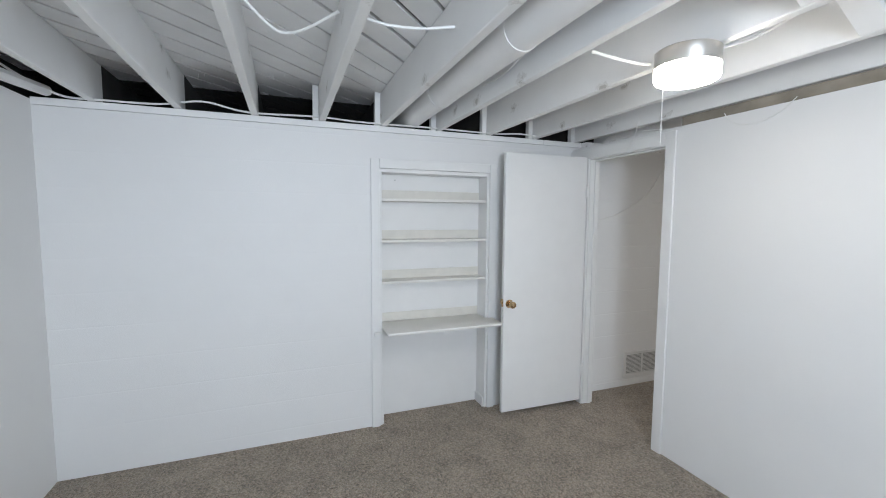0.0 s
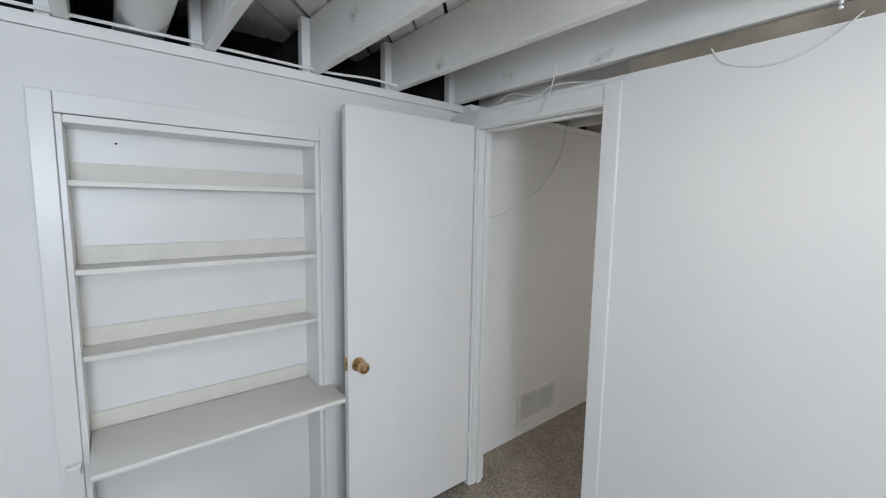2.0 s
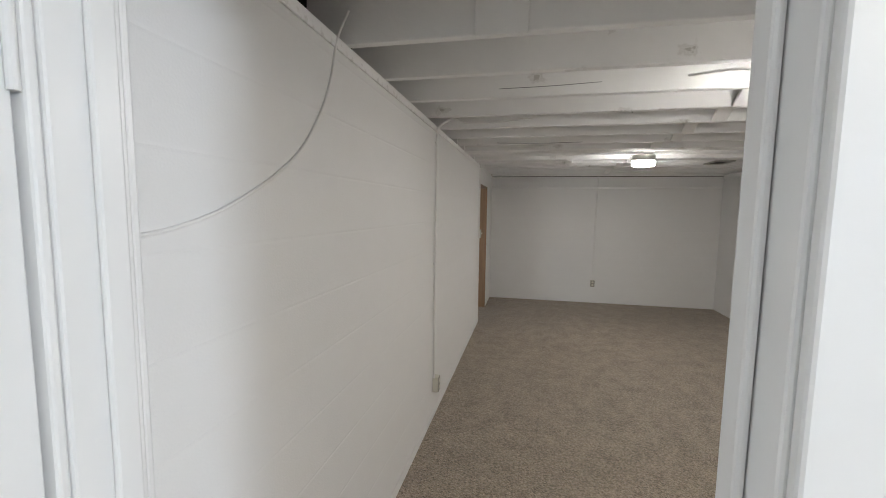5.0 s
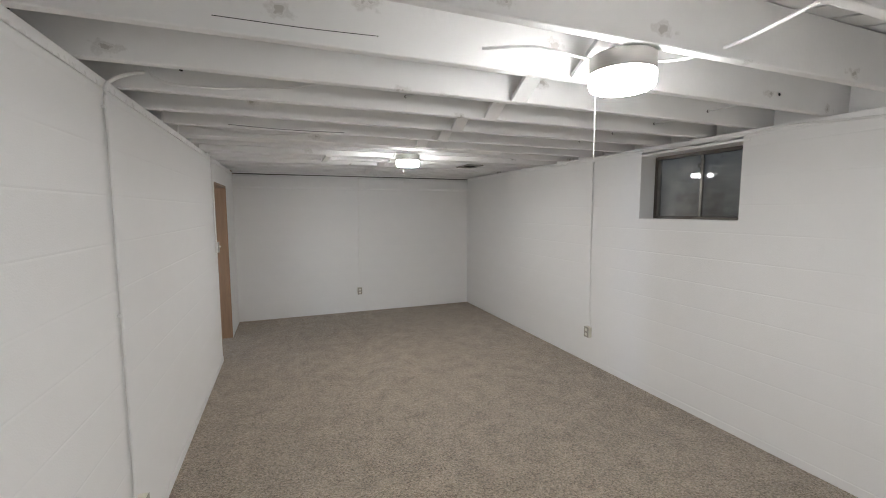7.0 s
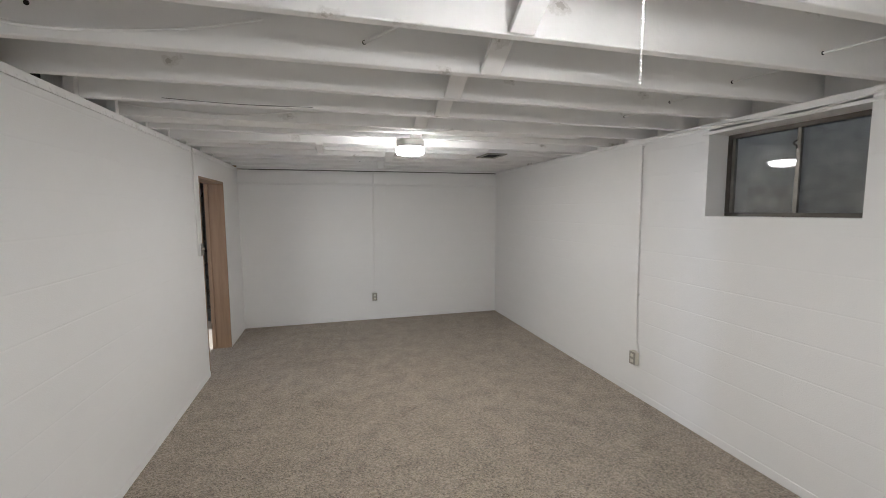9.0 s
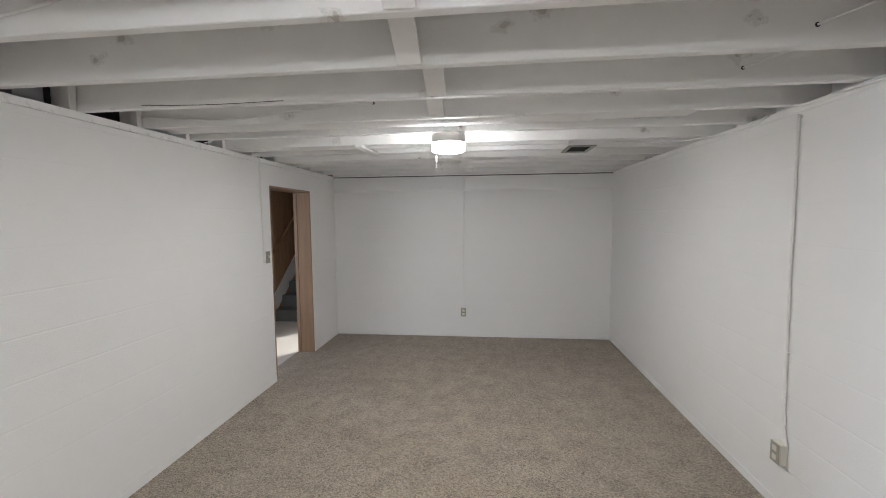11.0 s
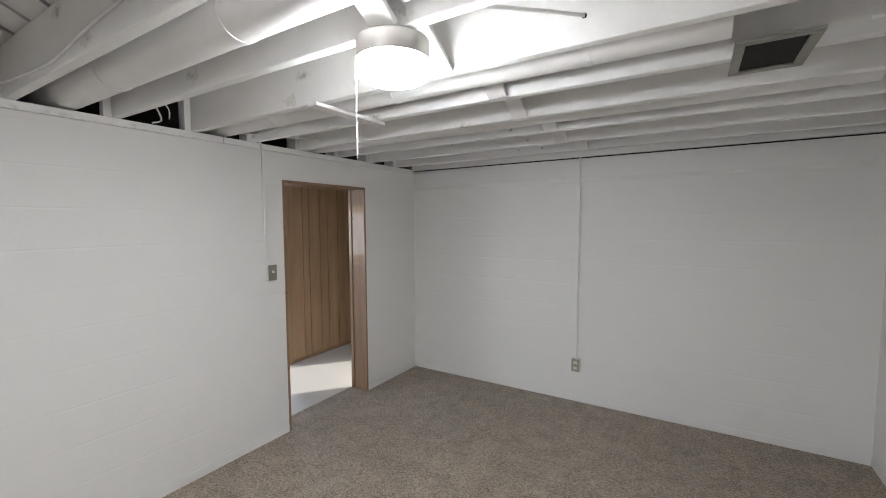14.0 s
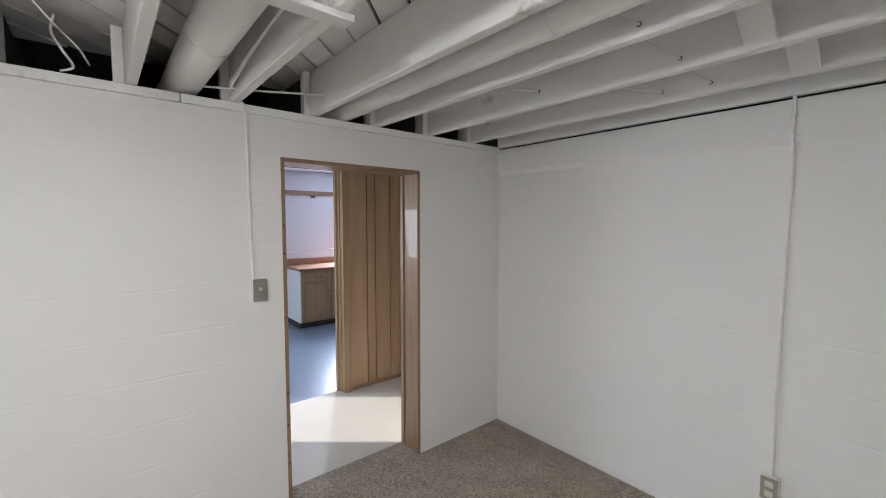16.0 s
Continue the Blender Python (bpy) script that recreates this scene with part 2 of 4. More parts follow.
def box(bm, x0, x1, y0, y1, z0, z1, bevel=0.0, m=None):
    r = bmesh.ops.create_cube(bm, size=1.0)
    vs = r["verts"]
    for v in vs:
        v.co = Vector((x0 + (v.co.x + 0.5) * (x1 - x0), y0 + (v.co.y + 0.5) * (y1 - y0), z0 + (v.co.z + 0.5) * (z1 - z0)))
    if bevel:
        es = list({e for v in vs for e in v.link_edges})
        r = bmesh.ops.bevel(bm, geom=es, offset=bevel, segments=2, affect="EDGES", profile=0.5)
        vs = list({v for f in r["faces"] for v in f.verts} | {v for v in vs if v.is_valid})
    if m is not None:
        bmesh.ops.transform(bm, matrix=m, verts=vs)
    return bm


def new_box(*a, **k):
    return box(bmesh.new(), *a, **k)


def turned(profile, seg=32, m=None):
    """A solid of revolution round z from (radius, height) pairs."""
    bm = bmesh.new()
    rings = []
    for r, z in profile:
        rings.append([bm.verts.new((r * math.cos(2 * math.pi * i / seg), r * math.sin(2 * math.pi * i / seg), z)) for i in range(seg)])
    for a, b in zip(rings, rings[1:]):
        for i in range(seg):
            bm.faces.new((a[i], a[(i + 1) % seg], b[(i + 1) % seg], b[i]))
    bm.faces.new(rings[0][::-1])
    bm.faces.new(rings[-1])
    if m is not None:
        bm.transform(m)
    return bm


def smooth_path(pts, n=8):
    pts = [Vector(p) for p in pts]
    if len(pts) < 3:
        return pts
    ext = [2 * pts[0] - pts[1], *pts, 2 * pts[-1] - pts[-2]]
    out = []
    for i in range(1, len(ext) - 2):
        a, b, c, d = ext[i - 1:i + 3]
        for k in range(n):
            t = k / n
            out.append(0.5 * (2 * b + (c - a) * t + (2 * a - 5 * b + 4 * c - d) * t * t + (3 * b - a - 3 * c + d) * t ** 3))
    return out + [pts[-1]]


def tube(pts, r, seg=8, n=8, bm=None):
    bm = bm or bmesh.new()
    path = smooth_path(pts, n)
    rings = []
    for i, p in enumerate(path):
        d = (path[min(i + 1, len(path) - 1)] - path[max(i - 1, 0)]).normalized()
        side = d.cross(Vector((0, 0, 1)))
        side = d.cross(Vector((1, 0, 0))) if side.length < 0.1 else side
        side.normalize()
        up = side.cross(d)
        rings.append([bm.verts.new(p + r * (math.cos(2 * math.pi * k / seg) * side + math.sin(2 * math.pi * k / seg) * up)) for k in range(seg)])
    for a, b in zip(rings, rings[1:]):
        for i in range(seg):
            bm.faces.new((a[i], a[(i + 1) % seg], b[(i + 1) % seg], b[i]))
    bm.faces.new(rings[0][::-1])
    bm.faces.new(rings[-1])
    return bm


def structure(name, bm, mat, label="", category=""):
    return tagged(finish(name, bm, mat), label, category, kind="structure")


# ---- plan ----
WEST, EAST, NORTH, SOUTH = 0.0, 3.72, 6.705, -4.0
A_WEST, A_EAST = -0.058, 4.3
PART_A, PART_B = -0.413, -0.325
TOP = 2.205                  # underside of the joists
DECK_Z = TOP + 0.235
HALL_S, HALL_N, HALL_H = 5.0, 5.915, 1.96
OPEN_L, OPEN_R, OPEN_H = 0.175, 0.882, 2.03
WIN_S, WIN_N, WIN_B, WIN_T = 2.02, 2.905, 1.57, 2.13

# floors
bm = new_box(-0.205, A_EAST + 0.1, -0.4, NORTH + 0.1, -0.12, 0.0)
box(bm, -0.34, A_EAST + 0.1, SOUTH - 0.1, -0.4, -0.12, 0.0)
structure("floor_carpet", bm, CARPET, "beige cut-pile carpet with worn lighter patches", "carpet")
structure("floor_hall", new_box(-1.36, -0.206, 3.2, 10.5, -0.12, -0.002), RIBBED, "pale ribbed carpet in the hallway", "carpet")
structure("floor_kitchen", new_box(-4.6, -1.36, 3.2, 10.5, -0.12, -0.004), BLUEFLOOR, "blue-grey painted floor", "floor")


# ---- block walls ----
COURSE, LENGTH = 0.203, 0.4064


def block_mesh(w, h, d, t=0.02):
    """One block face w wide (along x), h high, its front at y = 0, with eased bed edges."""
    bm = bmesh.new()
    e, s = 0.007, 0.004
    xs, zs = (-w / 2, -w / 2 + s, w / 2 - s, w / 2), (0.0, e, h - e, h)
    grid = [[bm.verts.new((x, (0 if 0 < i < 3 and 0 < j < 3 else -d if 0 < i < 3 else -0.15 * d if 0 < j < 3 else -d), z)) for j, z in enumerate(zs)] for i, x in enumerate(xs)]
    for i in range(3):
        for j in range(3):
            bm.faces.new((grid[i][j], grid[i][j + 1], grid[i + 1][j + 1], grid[i + 1][j]))
    ring = [grid[0][0], grid[1][0], grid[2][0], grid[3][0], grid[3][1], grid[3][2], grid[3][3], grid[2][3], grid[1][3], grid[0][3], grid[0][2], grid[0][1]]
    rear = [bm.verts.new((v.co.x, -t, v.co.z)) for v in ring]
    for i in range(12):
        k = (i + 1) % 12
        bm.faces.new((ring[i], ring[k], rear[k], rear[i]))
    me = bpy.data.meshes.new("block")
    bmesh.ops.recalc_face_normals(bm, faces=bm.faces)
    bm.to_mesh(me)
    bm.free()
    me.materials.append(WALL)
    return me


BLOCKS = {}


def lay_blocks(wall, origin, angle, length, z0, top, holes=(), joint=0.0009):
    """Courses of blocks on a wall face that starts at origin and runs along its local x; holes are (u0, u1, z0, z1)."""
    base = pose(*origin, 0, 0, angle)
    k, z = 0, z0 - COURSE
    while z < top - 0.01:
        a, b = max(z, 0.0), min(z + COURSE, top)
        if b - a > 0.015:
            u = -LENGTH / 2 if k % 2 else 0.0
            cuts = []
            while u < length:
                cuts.append((max(u, 0.0), min(u + LENGTH, length)))
                u += LENGTH
            for c0, c1 in cuts:
                spans = [(c0, c1, a, b)]
                for h0, h1, g0, g1 in holes:
                    out = []
                    for s0, s1, q0, q1 in spans:
                        if h1 <= s0 or h0 >= s1 or g1 <= q0 or g0 >= q1:
                            out.append((s0, s1, q0, q1))
                            continue
                        if h0 > s0:
                            out.append((s0, h0, q0, q1))
                        if h1 < s1:
                            out.append((h1, s1, q0, q1))
                        m0, m1 = max(s0, h0), min(s1, h1)
                        if g0 > q0:
                            out.append((m0, m1, q0, g0))
                        if g1 < q1:
                            out.append((m0, m1, g1, q1))
                    spans = out
                for s0, s1, q0, q1 in spans:
                    w, h = round(s1 - s0, 4), round(q1 - q0, 4)
                    if w < 0.012 or h < 0.015:
                        continue
                    if (w, h, joint) not in BLOCKS:
                        BLOCKS[w, h, joint] = block_mesh(w, h, joint)
                    ob = new("block", BLOCKS[w, h, joint])
                    ob.parent = wall
                    ob.matrix_world = base @ pose((s0 + s1) / 2, 0, q0)
        z += COURSE
        k += 1


# west wall of the long room, with the hall doorway
bm = new_box(WEST - 0.2, WEST - 0.012, PART_B, HALL_S, 0, 2.16)
box(bm, WEST - 0.2, WEST - 0.012, HALL_N, NORTH + 0.2, 0, 2.16)
box(bm, WEST - 0.2, WEST - 0.012, HALL_S, HALL_N, HALL_H, 2.16)
wall_west = structure("wall_west", bm, WALL, "white painted concrete block wall", "wall")
# east wall of the long room, with the high window
bm = new_box(EAST + 0.012, EAST + 0.24, PART_B, WIN_S, 0, 2.17)
box(bm, EAST + 0.012, EAST + 0.24, WIN_N, NORTH + 0.2, 0, 2.17)
box(bm, EAST + 0.012, EAST + 0.24, WIN_S, WIN_N, 0, WIN_B)
wall_east = structure("wall_east", bm, WALL, "white painted concrete block wall below a high window", "wall")
# north wall
wall_north = structure("wall_north", new_box(-0.0, EAST + 0.01, NORTH + 0.012, NORTH + 0.2, 0, 2.16), WALL, "white painted concrete block wall", "wall")
bm = new_box(0.002, EAST - 0.002, NORTH - 0.024, NORTH + 0.004, 1.975, 2.158)
for v in bm.verts:  # the under edge slopes back to the wall
    if v.co.y < NORTH and v.co.z < 2:
        v.co.z += 0.035
part("ledge", bm, WALL, wall_north, "slightly proud painted band along the wall top")
# shelf wall, room with the door
SH_L, SH_R, SH_T = -2.085, -1.205, 1.92
bm = new_box(A_WEST - 0.2, A_WEST - 0.012, SOUTH - 0.2, SH_L, 0, 2.16)
box(bm, A_WEST - 0.2, A_WEST - 0.012, SH_R, PART_B, 0, 2.16)
box(bm, A_WEST - 0.2, A_WEST - 0.012, SH_L, SH_R, SH_T, 2.16)
box(bm, A_WEST - 0.26, A_WEST - 0.2, SH_L - 0.1, SH_R + 0.1, 0, 2.16)
wall_shelf = structure("wall_shelf", bm, WALL, "white painted block wall with a shelf recess", "wall")
# plain closing walls of the first room
structure("wall_south", new_box(A_WEST - 0.2, A_EAST + 0.2, SOUTH - 0.2, SOUTH, 0, 2.19), PLASTER, "smooth white painted wall", "wall")
bm = new_box(A_EAST, A_EAST + 0.2, SOUTH, -2.95, 0, 2.19)
box(bm, A_EAST, A_EAST + 0.2, -2.05, PART_A, 0, 2.19)
box(bm, A_EAST, A_EAST + 0.2, -2.95, -2.05, 0, 1.5)
structure("wall_end", bm, PLASTER, "white painted wall below a high window", "wall")
# partition with the doorway
bm = new_box(A_WEST, OPEN_L - 0.03, PART_A, PART_B, 0, 2.135)
box(bm, OPEN_R + 0.03, A_EAST + 0.2, PART_A, PART_B, 0, 2.135)
box(bm, OPEN_L - 0.03, OPEN_R + 0.03, PART_A, PART_B, OPEN_H + 0.03, 2.135)
structure("wall_partition", bm, PLASTER, "smooth white painted partition wall", "wall")
# hall and kitchen shell
bm = new_box(-4.6, -3.62, 3.0, 3.2, 0, 2.44)
box(bm, -2.45, -0.2, 3.0, 3.2, 0, 2.44)
box(bm, -3.62, -2.45, 3.0, 3.2, 0, 0.85)
box(bm, -3.62, -2.45, 3.0, 3.2, 1.95, 2.44)
structure("wall_hall_south", bm, KITCHEN, "plain white wall", "wall")
structure("wall_kitchen_west", new_box(-4.6, -4.4, 3.2, 10.5, 0, 2.44), KITCHEN, "plain white wall behind the cabinet", "wall")
structure("wall_hall_north", new_box(-4.6, 0.0, 10.5, 10.7, 0, 2.44), KITCHEN, "plain white wall", "wall")
structure("wall_hall_east", new_box(-0.2, -0.001, NORTH + 0.2, 10.5, 0, 2.44), PANEL, "dark wood panelled stair wall", "wall")
# unseen hall ceiling, added to keep hall light out of the joist space
structure("ceiling_hall_shield", new_box(-1.4, -0.2, 3.0, 7.0, 2.1, 2.16), PLASTER, "white painted ceiling", "ceiling")
structure("ceiling_kitchen", new_box(-4.6, -1.5, 3.0, 10.5, 2.43, 2.5), KITCHEN, "white painted ceiling", "ceiling")
# added closing sheets: their near-black colour supplies the dark of the unlit space
structure("wall_void", new_box(-1.5, -1.4, SOUTH - 0.2, 3.0, 0, 2.44), DARK, "near-black wall added for the unlit space behind the wall", "wall")
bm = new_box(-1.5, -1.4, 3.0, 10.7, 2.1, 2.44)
structure("void_end", bm, DARK, "near-black panel added for the unlit space over the hall", "wall")
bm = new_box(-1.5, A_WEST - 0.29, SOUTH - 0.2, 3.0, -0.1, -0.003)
structure("void_floor", bm, DARK, "near-black floor added below the unlit space behind the wall", "floor")
structure("roof_void_south", new_box(-1.5, 4.8, SOUTH - 0.3, SOUTH - 0.2, 0, DECK_Z + 0.1), DARK, "near-black panel added to close the unlit end of the joist space", "wall")
structure("roof_void_north", new_box(-0.0, 4.2, NORTH + 0.2, NORTH + 0.3, 0, DECK_Z + 0.1), DARK, "near-black panel added to close the unlit end of the joist space", "wall")
structure("rim_east_a", new_box(A_EAST + 0.1, A_EAST + 0.2, SOUTH - 0.2, PART_B, 2.19, DECK_Z), TIMBER, "white painted rim board", "board")
structure("rim_east_b", new_box(EAST + 0.16, EAST + 0.24, PART_B, NORTH + 0.2, 2.19, DECK_Z), TIMBER, "white painted rim board", "board")

# ---- joists, deck ----
RAW = -0.16
JOISTS_A = [-3.75 + 0.42 * k for k in range(9)]
JOISTS_B = [3.957 - 0.4064 * k for k in range(10, 0, -1)] + [3.957 + 0.4064 * k for k in range(7)]
for ys, x1 in ((JOISTS_A, A_EAST + 0.1), (JOISTS_B, EAST + 0.16)):
    for y in ys:
        bm = new_box(RAW, x1, y, y + 0.042, TOP, DECK_Z - 0.003, bevel=0.005)
        j = structure("joist", bm, TIMBER, "white painted ceiling joist with knots", "joist")
        # bare end past the wall; the shade there is put into its colour
        part("raw_end", new_box(-1.4, RAW - 0.001, y + 0.001, y + 0.041, TOP + 0.001, DECK_Z - 0.004), DARK, j, "bare joist end beyond the wall, coloured near-black for shade")
structure("joist_rim", new_box(-0.0, EAST + 0.16, NORTH - 0.03, NORTH + 0.01, TOP - 0.012, DECK_Z - 0.003, bevel=0.004), TIMBER, "white painted rim joist along the wall top", "joist")


def deck(x0, x1, y0, y1, w=0.152):
    """Diagonal boards with open joints, one mesh."""
    bm = bmesh.new()
    s = w * math.sqrt(2)
    rng = random.Random(3)
    c = x0 + y0
    while c < x1 + y1:
        g = rng.choice((0.007, 0.009, 0.012, 0.016))
        lo, hi = c + g, c + s - g
        # corners of the strip lo < x + y < hi inside the rectangle
        poly = [(x0, y0), (x1, y0), (x1, y1), (x0, y1)]
        for sign, lim in ((1, lo), (-1, -hi)):
            out = []
            for i, p in enumerate(poly):
                q = poly[(i + 1) % len(poly)]
                dp, dq = sign * (p[0] + p[1]) - lim, sign * (q[0] + q[1]) - lim
                if dp >= 0:
                    out.append(p)
                if dp * dq < 0:
                    t = dp / (dp - dq)
                    out.append((p[0] + t * (q[0] - p[0]), p[1] + t * (q[1] - p[1])))
            poly = out
            if not poly:
                break
        if len(poly) > 2:
            dz = rng.uniform(0, 0.002)
            low = [bm.verts.new((*p, DECK_Z + dz)) for p in poly]
            high = [bm.verts.new((*p, DECK_Z + 0.02)) for p in poly]
            bm.faces.new(low)
            for i in range(len(low)):
                j = (i + 1) % len(low)
                bm.faces.new((low[i], low[j], high[j], high[i]))
        c += s
    return bm


# bare boards past the wall, with the unlit bay's shade in their colour
structure("ceiling_deck_raw", deck(-1.5, -0.45, SOUTH - 0.3, NORTH + 0.3), DARK, "bare subfloor boards beyond the wall, coloured near-black for shade", "ceiling")
structure("ceiling_deck", deck(-0.45, EAST + 0.24, PART_B, NORTH + 0.3), DECK, "white painted diagonal subfloor boards", "ceiling")
structure("ceiling_deck", deck(-0.45, A_EAST + 0.3, SOUTH - 0.3, PART_B), DECK, "white painted diagonal subfloor boards", "ceiling")
# unseen sheet, coloured near-black so the open deck joints stay dark
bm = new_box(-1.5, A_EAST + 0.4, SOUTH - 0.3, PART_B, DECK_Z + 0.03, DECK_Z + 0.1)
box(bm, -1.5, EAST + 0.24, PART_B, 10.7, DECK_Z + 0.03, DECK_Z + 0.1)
structure("ceiling_top", bm, DARK, "unseen near-black sheet added above the deck joints", "ceiling")
# top plates
for nm, x0, x1, y0, y1 in (("top_plate", WEST - 0.15, WEST + 0.004, PART_B, 4.557), ("top_plate", WEST - 0.15, WEST + 0.003, 4.562, NORTH), ("top_plate", A_WEST - 0.15, A_WEST + 0.006, SOUTH, PART_A - 0.3),
                           ("top_plate", A_WEST - 0.15, A_WEST + 0.004, PART_A - 0.298, PART_B - 0.002), ("top_plate", EAST - 0.006, EAST + 0.15, PART_B, NORTH - 0.001)):
    structure(nm, new_box(x0, x1, y0, y1, 2.162, TOP - 0.002, bevel=0.003), TIMBER, "white painted timber plate on the wall top", "plate")
structure("top_plate", new_box(0.006, EAST - 0.008, NORTH - 0.006, NORTH + 0.1, 2.16, 2.182, bevel=0.003), TIMBER, "white painted timber plate on the wall top", "plate")
structure("window_head", new_box(EAST - 0.004, EAST + 0.2, WIN_S - 0.05, WIN_N + 0.05, WIN_T, 2.15, bevel=0.003), TIMBER, "white painted board over the window", "board")

# ---- ceiling lamps ----
def ceiling_lamp(lit):
    t = thing("ceiling_lamp", "round flush ceiling lamp, nickel rim, lit white diffuser", "ceiling lamp", "pull-chain ceiling lamps")
    part("rim", turned([(0.02, 0.012), (0.108, 0.012), (0.114, 0.007), (0.114, -0.046), (0.112, -0.05), (0.098, -0.05)], 48), NICKEL, t, "brushed nickel rim", True)
    o = part("diffuser", turned([(0.096, -0.046), (0.1135, -0.051), (0.1135, -0.088), (0.109, -0.099), (0.098, -0.105), (0.05, -0.107), (0.02, -0.107)], 48), lit[0], t, "glowing white diffuser", True)
    o.data.materials.append(lit[1])
    for p in o.data.polygons:
        p.material_index = int(p.normal.z < -0.8)
    part("junction_box", turned([(0.05, 0.034), (0.055, 0.032), (0.055, 0.013), (0.02, 0.013)], 8), TIMBER, t)
    bm = bmesh.new()
    for k in range(58):
        bmesh.ops.create_icosphere(bm, subdivisions=1, radius=0.0025, matrix=Matrix.Translation((-0.117, 0.0, -0.05 - 0.0053 * k)))
    part("pull_chain", bm, CABLE, t, "beaded pull chain", True)
    return t


lamp = ceiling_lamp(LIGHT)
lamp.matrix_world = pose(1.845, 1.23, 2.19)
copy_thing(lamp, pose(1.85, 4.02, 2.19, 0, 0, 52))
ceiling_lamp(LIGHT_FIRST).matrix_world = pose(1.70, -1.27, 2.19, 0, 0, 90)

# ---- door between the rooms ----
door = thing("door", "open white flush door with a brass knob", "door", at=(0.2, -0.42, 0))
swing = pose(0.16, -0.412, 0, 0, 0, 269)
bm = new_box(0.022, 0.757, -0.036, 0.0, 0.036, 2.048, bevel=0.0025)
leaf = part("leaf", bm, TRIM, door)
leaf.matrix_world = swing @ pose(0, 0, 0)
for s, off in ((1, 0.0), (-1, -0.036)):
    knob = turned([(0.032, 0), (0.033, 0.004), (0.03, 0.008), (0.014, 0.01), (0.011, 0.03), (0.02, 0.036), (0.027, 0.046), (0.027, 0.06), (0.023, 0.068), (0.014, 0.07), (0.012, 0.066), (0.004, 0.066)], 28)
    k = part("knob", knob, BRASS, leaf, "worn brass knob", True)
    k.matrix_world = swing @ pose(0.708, off, 0.900, -90 * s, 0, 0)
bm = new_box(0.7565, 0.7595, -0.03, -0.006, 0.875, 0.935, bevel=0.001)
k = part("latch_plate", bm, BRASS, leaf)
k.matrix_world = swing
bm = new_box(0.759, 0.768, -0.024, -0.012, 0.898, 0.912, bevel=0.002)
k = part("latch", bm, BRASS, leaf)
k.matrix_world = swing
for z in (0.25, 1.72):
    bm = turned([(0.006, 0), (0.006, 0.09)], 12)
    h = part("hinge", bm, TRIM, door, "painted hinge")
    h.matrix_world = pose(0.166, -0.436, z)

# door frame: jambs and casing
frame_1 = tagged(new("door_frame"), "white painted timber door frame", "door frame", kind="structure")
C = 0.075
for nm, b in (("jamb", (OPEN_L - 0.028, OPEN_L, PART_A - 0.002, PART_B + 0.002, 0, OPEN_H)), ("jamb", (OPEN_R, OPEN_R + 0.028, PART_A - 0.002, PART_B + 0.002, 0, OPEN_H)),
              ("head", (OPEN_L - 0.028, OPEN_R + 0.028, PART_A - 0.002, PART_B + 0.002, OPEN_H + 0.001, OPEN_H + 0.028)),
              ("stop", (OPEN_R - 0.011, OPEN_R - 0.001, PART_A + 0.04, PART_A + 0.075, 0, OPEN_H - 0.012)), ("stop", (OPEN_L + 0.001, OPEN_L + 0.011, PART_A + 0.04, PART_A + 0.075, 0, OPEN_H - 0.012)),
              ("stop", (OPEN_L + 0.001, OPEN_R - 0.001, PART_A + 0.04, PART_A + 0.075, OPEN_H - 0.011, OPEN_H)),
              ("casing", (OPEN_R + 0.004, OPEN_R + C, PART_A - 0.018, PART_A - 0.0025, 0, OPEN_H + 0.085)),
              ("casing", (A_WEST + 0.002, OPEN_R + 0.003, PART_A - 0.016, PART_A - 0.0025, OPEN_H + 0.006, OPEN_H + 0.085)),
              ("casing", (OPEN_L - C, OPEN_L - 0.004, PART_A - 0.016, PART_A - 0.0025, 0, OPEN_H + 0.005)),
              ("casing", (OPEN_R + 0.004, OPEN_R + C, PART_B + 0.0025, PART_B + 0.016, 0, OPEN_H + 0.08)),
              ("casing", (OPEN_L - C, OPEN_L - 0.004, PART_B + 0.0025, PART_B + 0.016, 0, OPEN_H + 0.08)),
              ("casing", (OPEN_L - 0.003, OPEN_R + 0.003, PART_B + 0.0025, PART_B + 0.016, OPEN_H + 0.006, OPEN_H + 0.08))):
    part(nm, new_box(*b, bevel=0.004), TRIM, frame_1)

# ---- recessed shelves ----
shelf = thing("built_in_bookcase", "white painted built-in bookcase with a fold-out desk board", "bookcase", at=(A_WEST, -1.65, 0))
IN = A_WEST - 0.15
